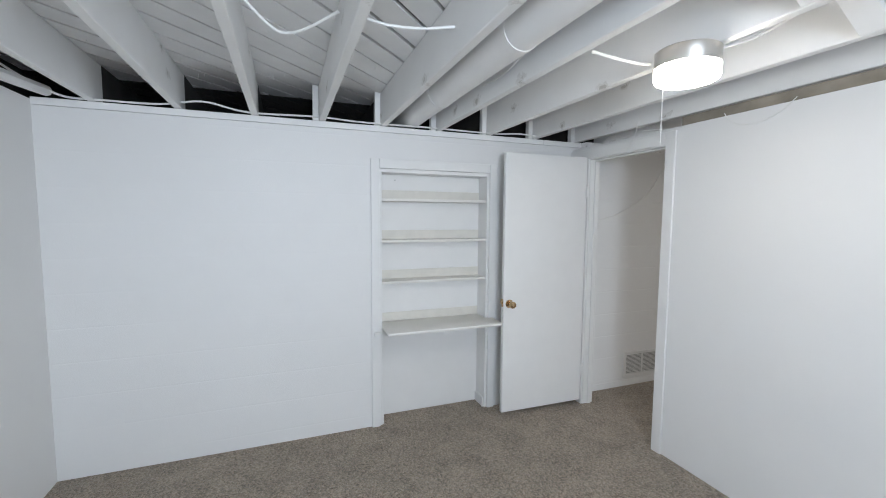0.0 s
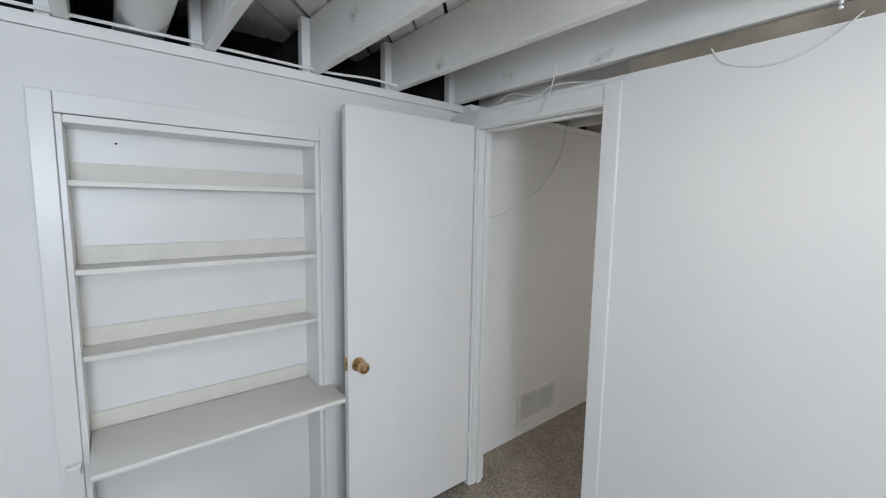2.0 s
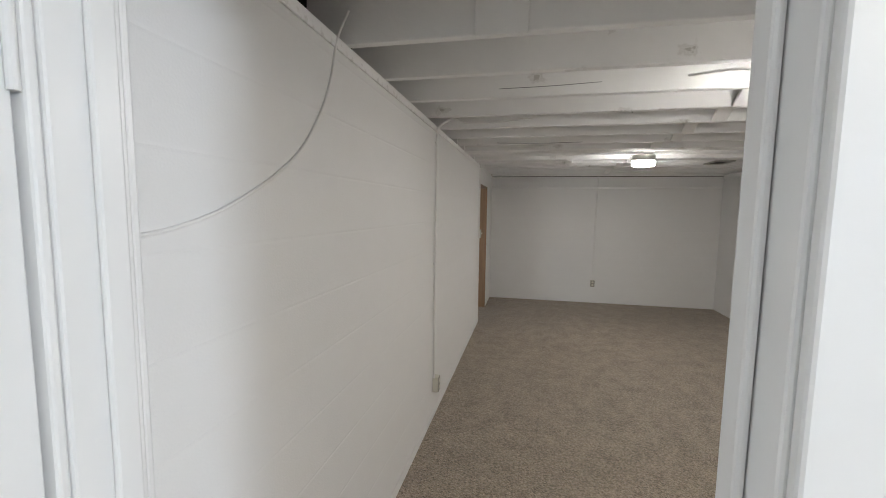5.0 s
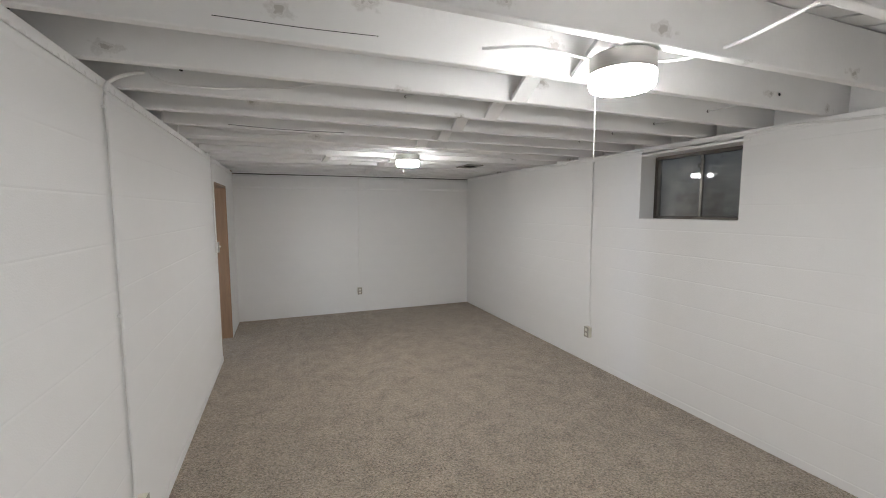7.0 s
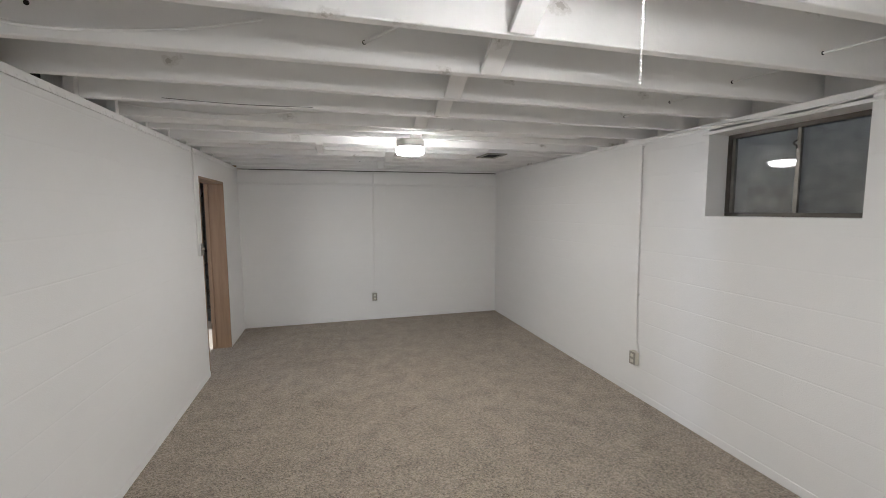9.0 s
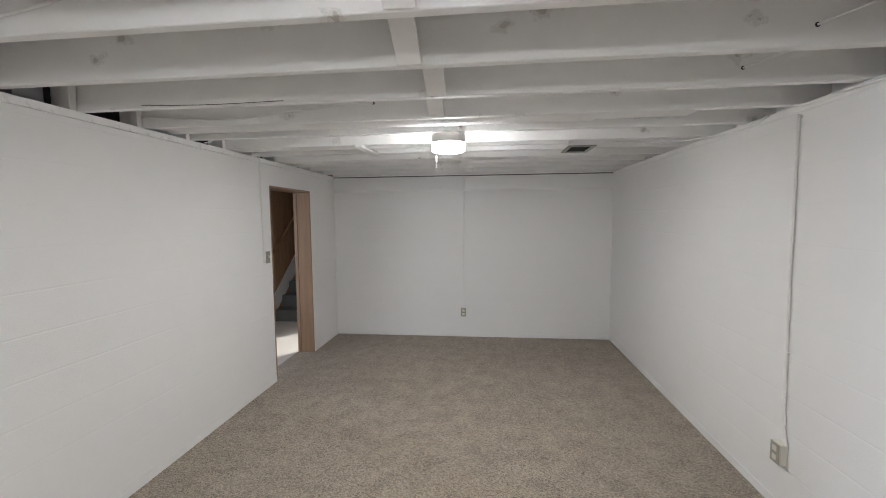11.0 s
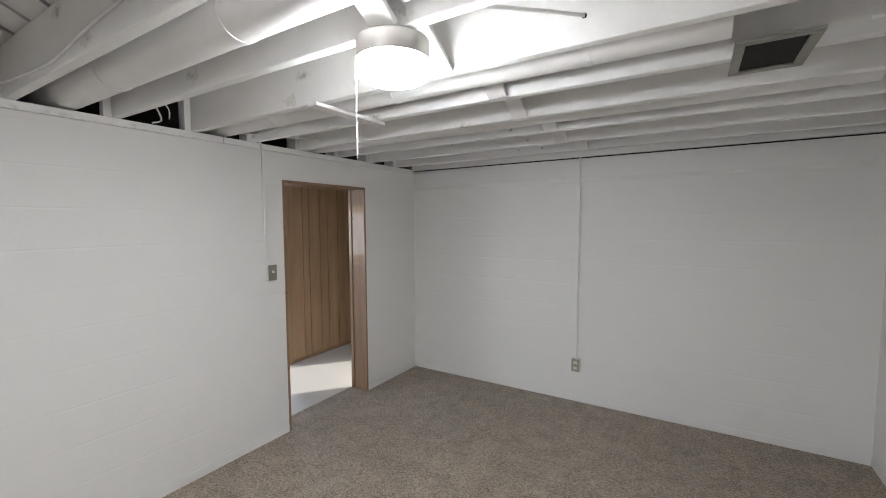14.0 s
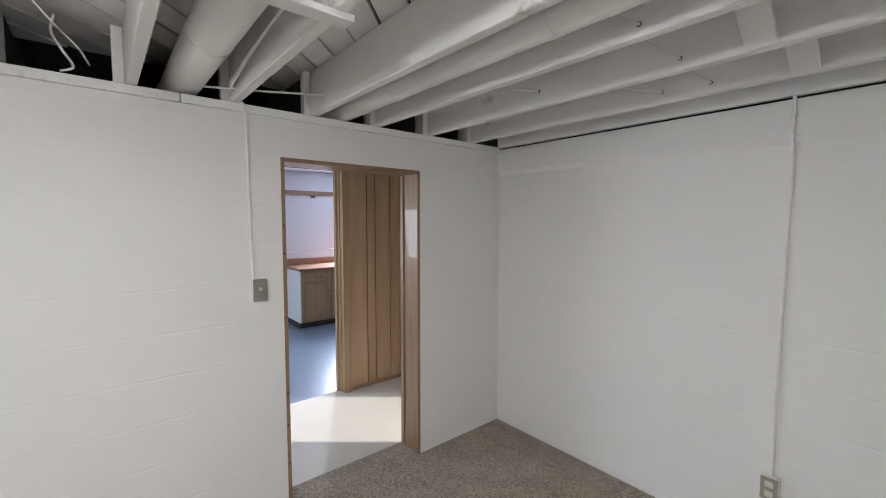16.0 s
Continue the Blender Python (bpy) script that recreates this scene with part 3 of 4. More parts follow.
for nm, b in (("casing", (A_WEST + 0.002, A_WEST + 0.02, SH_L - 0.062, SH_L - 0.001, 0, SH_T + 0.055)), ("casing", (A_WEST + 0.002, A_WEST + 0.02, SH_R + 0.001, SH_R + 0.062, 0, SH_T + 0.055)),
              ("casing", (A_WEST + 0.002, A_WEST + 0.018, SH_L, SH_R, SH_T - 0.012, SH_T + 0.055)),
              ("side", (IN, A_WEST + 0.004, SH_L - 0.001, SH_L + 0.018, 0, SH_T - 0.013)), ("side", (IN, A_WEST + 0.004, SH_R - 0.018, SH_R + 0.001, 0, SH_T - 0.013)),
              ("top", (IN, A_WEST + 0.001, SH_L + 0.0185, SH_R - 0.0185, SH_T - 0.04, SH_T - 0.0125)),
              ("back", (IN - 0.012, IN - 0.001, SH_L, SH_R, 0, SH_T)),
              ("baseboard", (IN, A_WEST - 0.006, SH_L + 0.0185, SH_L + 0.03, 0.0, 0.08)), ("baseboard", (IN, A_WEST - 0.006, SH_R - 0.03, SH_R - 0.0185, 0.0, 0.08))):
    o = part(nm, new_box(*b, bevel=0.003), TRIM, shelf)
    o.matrix_world = Matrix()
for z in (1.675, 1.372, 1.065):
    o = part("shelf", new_box(IN, A_WEST - 0.004, SH_L + 0.0185, SH_R - 0.0185, z, z + 0.02, bevel=0.003), CREAM, shelf)
    o.matrix_world = Matrix()
for z in (1.675, 1.372, 1.065, 0.732):
    o = part("cleat", new_box(IN - 0.0005, IN + 0.009, SH_L + 0.0185, SH_R - 0.0185, z + 0.0205, z + 0.088, bevel=0.002), CLEAT, shelf, "cream painted strip at the back of the shelf")
    o.matrix_world = Matrix()
bm = new_box(IN, A_WEST + 0.20, SH_L + 0.02, SH_R + 0.055, 0.728, 0.752, bevel=0.009)
for v in bm.verts:  # the front corners are sawn off
    if v.co.x > A_WEST + 0.12:
        t = (v.co.x - A_WEST - 0.12) / 0.08
        v.co.y = min(v.co.y, SH_R + 0.055 - 0.03 * t * t)
o = part("desk_board", bm, CREAM, shelf, "deeper desk board with an eased front edge", True)
o.matrix_world = Matrix()
o = part("bracket", new_box(A_WEST + 0.02, A_WEST + 0.05, SH_L - 0.045, SH_L - 0.005, 0.69, 0.722, bevel=0.004), TRIM, shelf)
o.matrix_world = Matrix()
o = part("screw", turned([(0.004, 0), (0.004, 0.002)], 10), HOLE, shelf)
o.matrix_world = pose(IN, -1.93, 1.84, 0, 90, 0)

# ---- hall doorway lining ----
lining = tagged(new("hall_door_lining"), "brown stained timber door lining without a door", "door frame", kind="structure")
for nm, b, m in (("jamb", (-0.20, 0.003, HALL_N - 0.022, HALL_N, 0, HALL_H - 0.022), JAMB), ("jamb", (-0.20, 0.003, HALL_S, HALL_S + 0.02, 0, HALL_H - 0.022), JAMB),
                 ("head", (-0.20, 0.003, HALL_S, HALL_N, HALL_H - 0.0215, HALL_H), JAMB), ("stop", (-0.19, -0.155, HALL_N - 0.032, HALL_N - 0.0225, 0, HALL_H - 0.023), JAMB)):
    part(nm, new_box(*b, bevel=0.002), m, lining)
for z in (0.28, 0.5, 0.68, 1.1, 1.45, 1.6):
    o = part("nail_head", turned([(0.005, 0), (0.004, 0.002)], 8), HOLE, lining)
    o.matrix_world = pose(0.0031, HALL_S + 0.008, z, 0, 90, 0)

# ---- hall: panelling, casing, stairs ----
PX = -1.275
panelling = tagged(new("wall_panelling"), "grooved brown wood panelling along the hall", "panelling", kind="structure")
part("backing", new_box(PX - 0.11, PX - 0.012, 6.042, 10.5, 0, 2.1), DARK, panelling)
rng = random.Random(5)
y = 6.042
widths = [0.188, 0.093, 0.169, 0.121]
while y < 9.5:
    w = widths.pop(0) if widths else rng.choice((0.09, 0.13, 0.17))
    o = part("board", new_box(PX - 0.012, PX, y + 0.004, y + w - 0.004, 0.03, 2.1), PANEL, panelling)
    y += w
part("baseboard", new_box(PX, PX + 0.012, 6.045, 7.25, 0, 0.035, bevel=0.003), JAMB, panelling)
post = tagged(new("kitchen_door_casing"), "light brown fluted timber door casing", "door casing", kind="structure")
for i, (x0, x1, y0, y1) in enumerate(((PX - 0.03, PX + 0.022, 5.968, 6.040), (PX - 0.066, PX - 0.032, 5.958, 6.038), (PX - 0.098, PX - 0.068, 5.938, 6.036), (PX - 0.13, PX - 0.10, 5.95, 6.036))):
    part("fillet", new_box(x0, x1, y0, y1, 0, 2.09, bevel=0.004), OAK, post)

stairs = tagged(new("stairs"), "carpeted straight stairs between wood panelled walls", "stairs", kind="structure")
for k in range(11):
    part("step", new_box(PX + 0.02, -0.21, 7.3 + 0.25 * k - 0.02, 7.3 + 0.25 * (k + 1), max(0, 0.19 * k - 0.02), 0.19 * (k + 1), bevel=0.015), STAIRCARPET, stairs)
bm = bmesh.new()
box(bm, PX + 0.001, PX + 0.018, 0, 3.3, -0.12, 0.12)
bm.transform(pose(0, 7.22, 0.2, math.degrees(math.atan2(0.19, 0.25)), 0, 0))
part("stringer", bm, TRIM, stairs, "white painted stringer")
rail = thing("handrail", "pale wooden handrail on the stair wall", "handrail", at=(PX + 0.06, 7.2, 0.9))
o = part("rail", tube([(PX + 0.06, 7.15, 1.02), (PX + 0.06, 10.0, 1.02 + 2.85 * 0.76)], 0.02, 12), OAK, rail)
o.matrix_world = Matrix()
for yy in (7.4, 8.6):
    o = part("bracket", tube([(PX + 0.002, yy, 0.940 + (yy - 7.15) * 0.76), (PX + 0.05, yy, 0.960 + (yy - 7.15) * 0.76), (PX + 0.06, yy, 1.005 + (yy - 7.15) * 0.76)], 0.007, 8), BRASS, rail)
    o.matrix_world = Matrix()

# ---- kitchen cabinet ----
cab = thing("base_cabinet", "pale oak base cabinet with white side and brass pulls", "cabinet", at=(-4.0, 6.9, 0))
X0, X1, Y0, Y1 = -4.38, -3.74, 6.5, 7.9


def cab_part(nm, b, m, parent=cab, bevel=0.003, label=""):
    o = part(nm, new_box(*b, bevel=bevel), m, parent, label)
    o.matrix_world = Matrix()
    return o


cab_part("side_panel", (X0, X1 - 0.02, Y0, Y0 + 0.02, 0.09, 0.872), TRIM, label="white side panel")
cab_part("body", (X0, X1 - 0.0192, Y0 + 0.021, Y1, 0.09, 0.872), OAK)
cab_part("toe_kick", (X0, X1 - 0.07, Y0 + 0.01, Y1, 0.0, 0.089), DARK)
for k, yy in enumerate((Y0 + 0.09, Y0 + 0.505, Y0 + 0.92)):
    d = cab_part("drawer", (X1 - 0.019, X1, yy, yy + 0.395, 0.705, 0.845), OAK, bevel=0.005)
    o = part("pull", tube([(X1, yy + 0.155, 0.79), (X1 + 0.024, yy + 0.165, 0.772), (X1 + 0.028, yy + 0.198, 0.765), (X1 + 0.024, yy + 0.23, 0.772), (X1, yy + 0.24, 0.79)], 0.007), BRASS, d, "curved brass pull")
    o.matrix_world = Matrix()
    d = cab_part("door", (X1 - 0.019, X1, yy, yy + 0.395, 0.12, 0.675), OAK, bevel=0.005)
    py = yy + (0.04 if k % 2 else 0.355)
    o = part("pull", tube([(X1, py, 0.53), (X1 + 0.024, py - 0.01, 0.55), (X1 + 0.028, py, 0.58), (X1 + 0.024, py + 0.01, 0.61), (X1, py, 0.63)], 0.007), BRASS, d, "curved brass pull")
    o.matrix_world = Matrix()
top = thing("countertop", "red-brown laminate countertop with a backsplash", "countertop", at=(-4.0, 7.2, 0.88))
for b in ((X0 - 0.015, X1 + 0.02, Y0 - 0.015, Y1, 0.874, 0.91), (X0 - 0.015, X0 + 0.01, Y0 - 0.015, Y1, 0.911, 1.01)):
    o = part("slab" if b[5] < 0.95 else "backsplash", new_box(*b, bevel=0.004), COUNTER, top)
    o.matrix_world = Matrix()
rail2 = tagged(finish("picture_rail", new_box(-4.398, -4.37, 5.6, 8.6, 2.04, 2.11, bevel=0.005), JAMB), "brown timber rail along the kitchen wall", "rail", kind="structure")
tagged(finish("wall_bracket", new_box(-4.398, -4.36, 6.95, 7.02, 2.0, 2.03, bevel=0.004), DARK), "small black bracket on the wall", "bracket")


# ---- east window ----
win = tagged(new("window_1"), "bronze sliding basement window onto a metal well", "window", kind="structure")
GX = EAST + 0.2
F = 0.028
for b in ((GX - 0.03, GX + 0.03, WIN_S, WIN_N, WIN_B, WIN_B + F), (GX - 0.03, GX + 0.03, WIN_S, WIN_N, WIN_T - F, WIN_T),
          (GX - 0.03, GX + 0.03, WIN_S, WIN_S + F, WIN_B + F, WIN_T - F), (GX - 0.03, GX + 0.03, WIN_N - F, WIN_N, WIN_B + F, WIN_T - F)):
    part("window_frame", new_box(*b, bevel=0.003), BRONZE, win)
MID = (WIN_S + WIN_N) / 2
for y0, y1, gx in ((WIN_S + F, MID + 0.02, GX + 0.012), (MID - 0.02, WIN_N - F, GX - 0.012)):
    sash = part("sash", new_box(gx - 0.01, gx + 0.01, y0, y0 + 0.022, WIN_B + F, WIN_T - F, bevel=0.002), SASH, win)
    part("stile", new_box(gx - 0.01, gx + 0.01, y1 - 0.022, y1, WIN_B + F, WIN_T - F, bevel=0.002), SASH, sash)
    part("pane", new_box(gx - 0.003, gx + 0.001, y0 + 0.02, y1 - 0.02, WIN_B + F - 0.004, WIN_T - F + 0.004), GLASS, sash).visible_shadow = False
part("latch", tube([(GX - 0.025, MID, 2.03), (GX - 0.04, MID + 0.01, 2.015), (GX - 0.04, MID - 0.008, 1.995), (GX - 0.025, MID, 1.985)], 0.005), BRONZE, win)
part("window_sill", new_box(EAST + 0.001, GX - 0.031, WIN_S + 0.001, WIN_N - 0.001, WIN_B - 0.004, WIN_B + 0.003), WALL, win)
part("reveal", new_box(EAST + 0.002, GX + 0.03, WIN_N - 0.0005, WIN_N + 0.012, WIN_B, WIN_T), WALL, win)
part("reveal", new_box(EAST + 0.002, GX + 0.03, WIN_S - 0.012, WIN_S + 0.0005, WIN_B, WIN_T), WALL, win)
# well outside: corrugated steel half round, gravel floor, ground
bm = bmesh.new()
n = 60
lo, hi = [], []
for i in range(n + 1):
    a = math.pi * i / n
    r = 1.0
    x, y = EAST + 0.25 + 0.55 * r * math.sin(a), MID - 0.75 * r * math.cos(a)
    lo.append((x, y))
rows = []
for k in range(25):
    z = 1.2 + k * 0.045
    off = 0.008 if k % 2 else -0.008
    rows.append([bm.verts.new((x + off, y, z)) for x, y in lo])
for r0, r1 in zip(rows, rows[1:]):
    for i in range(n):
        bm.faces.new((r0[i], r0[i + 1], r1[i + 1], r1[i]))
well = tagged(finish("window_well", bm, WELL, smooth=True), "corrugated galvanised window well outside the window", "window well", kind="structure")
structure("ground", new_box(EAST + 0.25, EAST + 0.9, MID - 0.8, MID + 0.8, 1.1, 1.22), WELL, "gravel at the bottom of the window well", "ground")
bm = new_box(EAST + 0.85, 60, -60, 60, 2.1, 2.28)
structure("ground_lawn", bm, material("lawn", (0.09, 0.12, 0.05), 0.9, spread=0.3), "lawn outside at ground level", "ground")

# ---- electrical ----
def outlet_box(at, turn, label="surface-mounted ivory outlet box with a steel cover"):
    t = thing("power_outlet", label, "outlet", "surface outlets", at=at)
    m = pose(*at, 0, 0, turn)
    for nm, bm, mt in (("box", new_box(-0.036, 0.036, 0.0, 0.042, -0.058, 0.058, bevel=0.006), IVORY), ("cover_plate", new_box(-0.034, 0.034, 0.0425, 0.046, -0.056, 0.056, bevel=0.0015), OUTLET)):
        o = part(nm, bm, mt, t)
        o.matrix_world = m
        if nm == "cover_plate":
            for z in (-0.024, 0.024):
                r = part("receptacle", new_box(-0.016, 0.016, 0.0455, 0.048, z - 0.014, z + 0.014, bevel=0.0025), IVORY, o)
                r.matrix_world = m
    return t


def conduit(name, pts, r=0.0055, label="white painted surface cable run", cat="cable", mat=CABLE, straps=()):
    t = thing(name, label, cat, at=pts[0])
    o = part("cable", tube(pts, r), mat, t, "", True)
    o.matrix_world = Matrix()
    for p, turn in straps:
        o = part("clip", new_box(-0.014, 0.014, 0, 0.014, -0.006, 0.006, bevel=0.002), mat, t)
        o.matrix_world = pose(*p, 0, 0, turn)
    return t


outlet_box((WEST, 2.2, 0.27), -90)
conduit("conduit", [(0.012, 2.165, 0.325), (0.012, 2.163, 1.0), (0.014, 2.165, 1.8), (0.012, 2.17, 2.13), (0.03, 2.2, 2.20), (0.08, 2.29, 2.26), (0.13, 2.36, 2.29)], r=0.0075, straps=[((0, 2.165, 1.2), -90), ((0, 2.165, 2.08), -90)])
outlet_box((EAST, 3.505, 0.345), 90)
conduit("conduit", [(EAST - 0.012, 3.47, 0.40), (EAST - 0.012, 3.50, 0.55), (EAST - 0.012, 3.515, 1.2), (EAST - 0.012, 3.52, 2.15)], r=0.0078, straps=[((EAST, 3.52, 2.14), 90), ((EAST, 3.51, 0.9), 90)])
outlet_box((1.79, NORTH, 0.345), 180)
conduit("conduit", [(1.79, NORTH - 0.012, 0.40), (1.792, NORTH - 0.012, 1.2), (1.80, NORTH - 0.012, 1.95), (1.80, NORTH - 0.033, 2.01), (1.80, NORTH - 0.033, 2.19)], r=0.0078, straps=[((1.795, NORTH, 1.5), 180), ((1.80, NORTH - 0.024, 2.1), 180)])
switch = thing("light_switch", "grey metal toggle switch plate on a white box", "light switch", at=(WEST, 4.872, 1.27))
for nm, bm, mt in (("box", new_box(-0.034, 0.034, 0, 0.03, -0.055, 0.055, bevel=0.006), TRIM), ("cover_plate", new_box(-0.035, 0.035, 0.0305, 0.035, -0.057, 0.057, bevel=0.002), PLATE),
                   ("toggle", new_box(-0.006, 0.006, 0.033, 0.052, -0.002, 0.016, bevel=0.003), IVORY)):
    o = part(nm, bm, mt, switch)
    o.matrix_world = pose(WEST, 4.872, 1.27, 0, 0, -90)
conduit("conduit", [(0.011, 4.848, 1.32), (0.011, 4.842, 1.45), (0.011, 4.835, 1.9), (0.011, 4.83, 2.17), (0.03, 4.80, 2.21), (0.10, 4.80, 2.27)], r=0.0078)
conduit("hanging_cable", [(0.03, 0.66, 2.3), (0.005, 0.62, 2.19), (0.004, 0.575, 2.05), (0.004, 0.51, 1.93), (0.004, 0.40, 1.80), (0.004, 0.26, 1.70), (0.004, 0.06, 1.605), (0.004, -0.1, 1.56), (0.004, -0.28, 1.54)], r=0.005, label="white cable drooping down the block wall")

# wall register low on the west wall
vent = thing("wall_register", "white louvred wall register above the carpet", "vent", at=(WEST, 0.39, 0.19))
VY0, VY1, VZ0, VZ1 = 0.185, 0.632, 0.083, 0.318
for b in ((0.001, 0.012, VY0, VY1, VZ0, VZ0 + 0.028), (0.001, 0.012, VY0, VY1, VZ1 - 0.028, VZ1), (0.001, 0.012, VY0, VY0 + 0.028, VZ0 + 0.028, VZ1 - 0.028), (0.001, 0.012, VY1 - 0.028, VY1, VZ0 + 0.028, VZ1 - 0.028)):
    o = part("frame", new_box(*b, bevel=0.002), TRIM, vent)
    o.matrix_world = Matrix()
o = part("backing", new_box(0.0005, 0.002, VY0 + 0.02, VY1 - 0.02, VZ0 + 0.02, VZ1 - 0.02), STEEL, vent)
o.matrix_world = Matrix()
o = part("divider", new_box(0.002, 0.011, (VY0 + VY1) / 2 - 0.006, (VY0 + VY1) / 2 + 0.006, VZ0 + 0.028, VZ1 - 0.028), TRIM, vent)
o.matrix_world = Matrix()
for k in range(14):
    z = VZ0 + 0.035 + k * 0.0125
    o = part("slat", new_box(-0.0045, 0.0045, VY0 + 0.028, VY1 - 0.028, -0.0026, 0.0026), TRIM, vent)
    o.matrix_world = pose(0.007, 0, z, 0, -20, 0)

# ceiling register
reg = thing("ceiling_register", "open ceiling register with a metal frame, its shaded inside a near-black plate", "vent", at=(2.87, 4.77, TOP))
for b in ((2.76, 2.98, 4.60, 4.63, TOP - 0.014, TOP - 0.002), (2.76, 2.98, 4.91, 4.94, TOP - 0.014, TOP - 0.002), (2.76, 2.79, 4.631, 4.909, TOP - 0.014, TOP - 0.002), (2.95, 2.98, 4.631, 4.909, TOP - 0.014, TOP - 0.002)):
    o = part("frame", new_box(*b, bevel=0.003), PLATE, reg)
    o.matrix_world = Matrix()
# flat near-black plate: the shade inside the open duct is its colour
o = part("backing", new_box(2.79, 2.95, 4.63, 4.91, TOP - 0.006, TOP - 0.003), HOLE, reg)
o.matrix_world = Matrix()

# ---- ducts ----
def duct(y, z, r, x0, x1, label):
    t = thing("air_duct", label, "duct", "round ducts between the joists", at=(x0, y, z))
    bm = tube([(x0, y, z), (x1, y, z)], r, 28)
    o = part("pipe", bm, DUCT, t, "", True)
    o.matrix_world = Matrix()
    for k in range(1, int((x1 - x0) / 0.9) + 1):
        x = x0 + 0.9 * k
        o = part("seam", tube([(x, y, z), (x + 0.03, y, z)], r + 0.003, 28), DUCT, t, "", True)
        o.matrix_world = Matrix()
    return t


duct(-1.83, TOP + 0.095, 0.082, -1.3, 4.2, "white painted round duct between joists")
duct(3.785, TOP + 0.09, 0.082, -1.3, 2.75, "white painted round duct between joists")
duct(4.59, TOP + 0.09, 0.080, -1.3, 2.75, "white painted round duct between joists")
duct(5.39, TOP + 0.065, 0.058, -1.3, 3.3, "white painted small round duct between joists")

# ---- bridging and short studs ----
for ys, bx in ((JOISTS_B, 1.83), (JOISTS_A, 2.05)):
    for i, (a, b) in enumerate(zip(ys, ys[1:])):
        if -0.2 < a < 1.1:
            continue
        bm = new_box(-0.045, 0.045, -0.01, 0.01, 0, 0.30, bevel=0.003)
        o = structure("bridging", bm, TIMBER, "white painted diagonal bridging board", "bridging")
        rise, run = 0.22, b - a - 0.055
        ang = math.degrees(math.atan2(run, rise))
        L = math.hypot(rise, run) / 0.30
        o.matrix_world = pose(bx + 0.05 * (i % 2), b - 0.012, TOP + 0.006, ang, 0, 0) @ Matrix.Diagonal((1, 1, L, 1))
for y in JOISTS_B[8:]:
    structure("stud_block", new_box(-0.05, -0.004, y - 0.041, y - 0.002, TOP, DECK_Z - 0.004, bevel=0.003), TIMBER, "short white painted stud on the plate", "stud")
for y in JOISTS_A[3:]:
    structure("stud_block", new_box(A_WEST - 0.05, A_WEST - 0.004, y - 0.041, y - 0.002, TOP, DECK_Z - 0.004, bevel=0.003), TIMBER, "short white painted stud on the plate", "stud")

# ---- cables, holes and boards among the joists ----
def bore(x, y, z):
    o = part("bore_hole", turned([(0.0085, 0), (0.0085, 0.0015)], 12), HOLE, bores)
    o.matrix_world = pose(x, y - 0.0005, z, 90, 0, 0)


bores = tagged(new("bore_holes"), "dark cable holes drilled through the joists", "hole", kind="structure")
for y in JOISTS_B[4:9]:
    bore(3.22, y, 2.275)
for k, y in enumerate(JOISTS_B[5:9]):
    conduit("joist_cable", [(3.22, y - 0.001, 2.275), (3.28, y - 0.09, 2.285), (3.40, y - 0.22, 2.31), (3.46, y - 0.34, 2.33)], r=0.0045, label="short white cable passing through a joist")
for x, y, z in ((1.60, 5.583, 2.245), (1.57, 5.989, 2.25), (1.55, 6.395, 2.25), (0.91, 5.989, 2.28), (1.34, 6.395, 2.255), (1.46, 3.551, 2.30), (2.35, 4.364, 2.29), (1.35, 2.331, 2.29), (0.26, 2.331, 2.31)):
    bore(x, y, z)
for x, y, z, dx in ((1.60, 5.583, 2.245, -0.10), (1.57, 5.989, 2.25, -0.07), (1.55, 6.395, 2.25, -0.05), (0.91, 5.989, 2.28, -0.22), (1.34, 6.395, 2.255, -0.2), (1.35, 2.331, 2.29, 0.2)):
    conduit("joist_cable", [(x, y, z), (x + dx * 0.4, y - 0.10, z + 0.012), (x + dx, y - 0.26, z + 0.04)], r=0.006, label="short white cable passing through a joist")
J355, J233 = 3.551 - 0.007, 2.331 - 0.006
conduit("joist_cable", [(-0.06, J355, 2.275), (0.25, J355, 2.25), (0.62, J355, 2.235), (0.95, J355, 2.27), (1.2, J355, 2.29), (1.46, J355, 2.30)], r=0.006, label="white cable stapled along a joist")
conduit("joist_cable", [(0.13, J233, 2.31), (0.15, J233, 2.265), (0.22, J233, 2.24), (0.36, J233, 2.238), (0.52, J233, 2.25), (0.75, J233, 2.28), (0.98, J233, 2.335)], r=0.006, label="white cable drooping along a joist")
conduit("wall_top_cable", [(EAST - 0.012, 3.62, 2.215), (EAST - 0.014, 3.45, 2.19), (EAST - 0.014, 3.1, 2.185), (EAST - 0.014, 2.7, 2.172), (EAST - 0.014, 2.45, 2.15), (EAST - 0.014, 2.3, 2.142), (EAST - 0.014, 2.05, 2.165), (EAST - 0.014, 1.75, 2.185), (EAST - 0.014, 1.45, 2.165), (EAST - 0.012, 1.0, 2.13)], r=0.0075, label="white cable sagging along the wall top over the window")
conduit("wall_top_cable", [(3.1, 4.72, 2.24), (3.35, 4.68, 2.225), (3.52, 4.62, 2.215), (3.62, 4.48, 2.20), (EAST - 0.012, 4.3, 2.185), (EAST - 0.012, 4.0, 2.17), (EAST - 0.012, 3.75, 2.20)], r=0.007, label="white cable along the wall top")
conduit("wall_top_cable", [(2.55, 3.97, 2.27), (2.9, 3.97, 2.30), (3.3, 3.93, 2.315), (3.65, 3.80, 2.32), (3.85, 3.7, 2.33)], r=0.008, label="white cable leaving a joist bay")
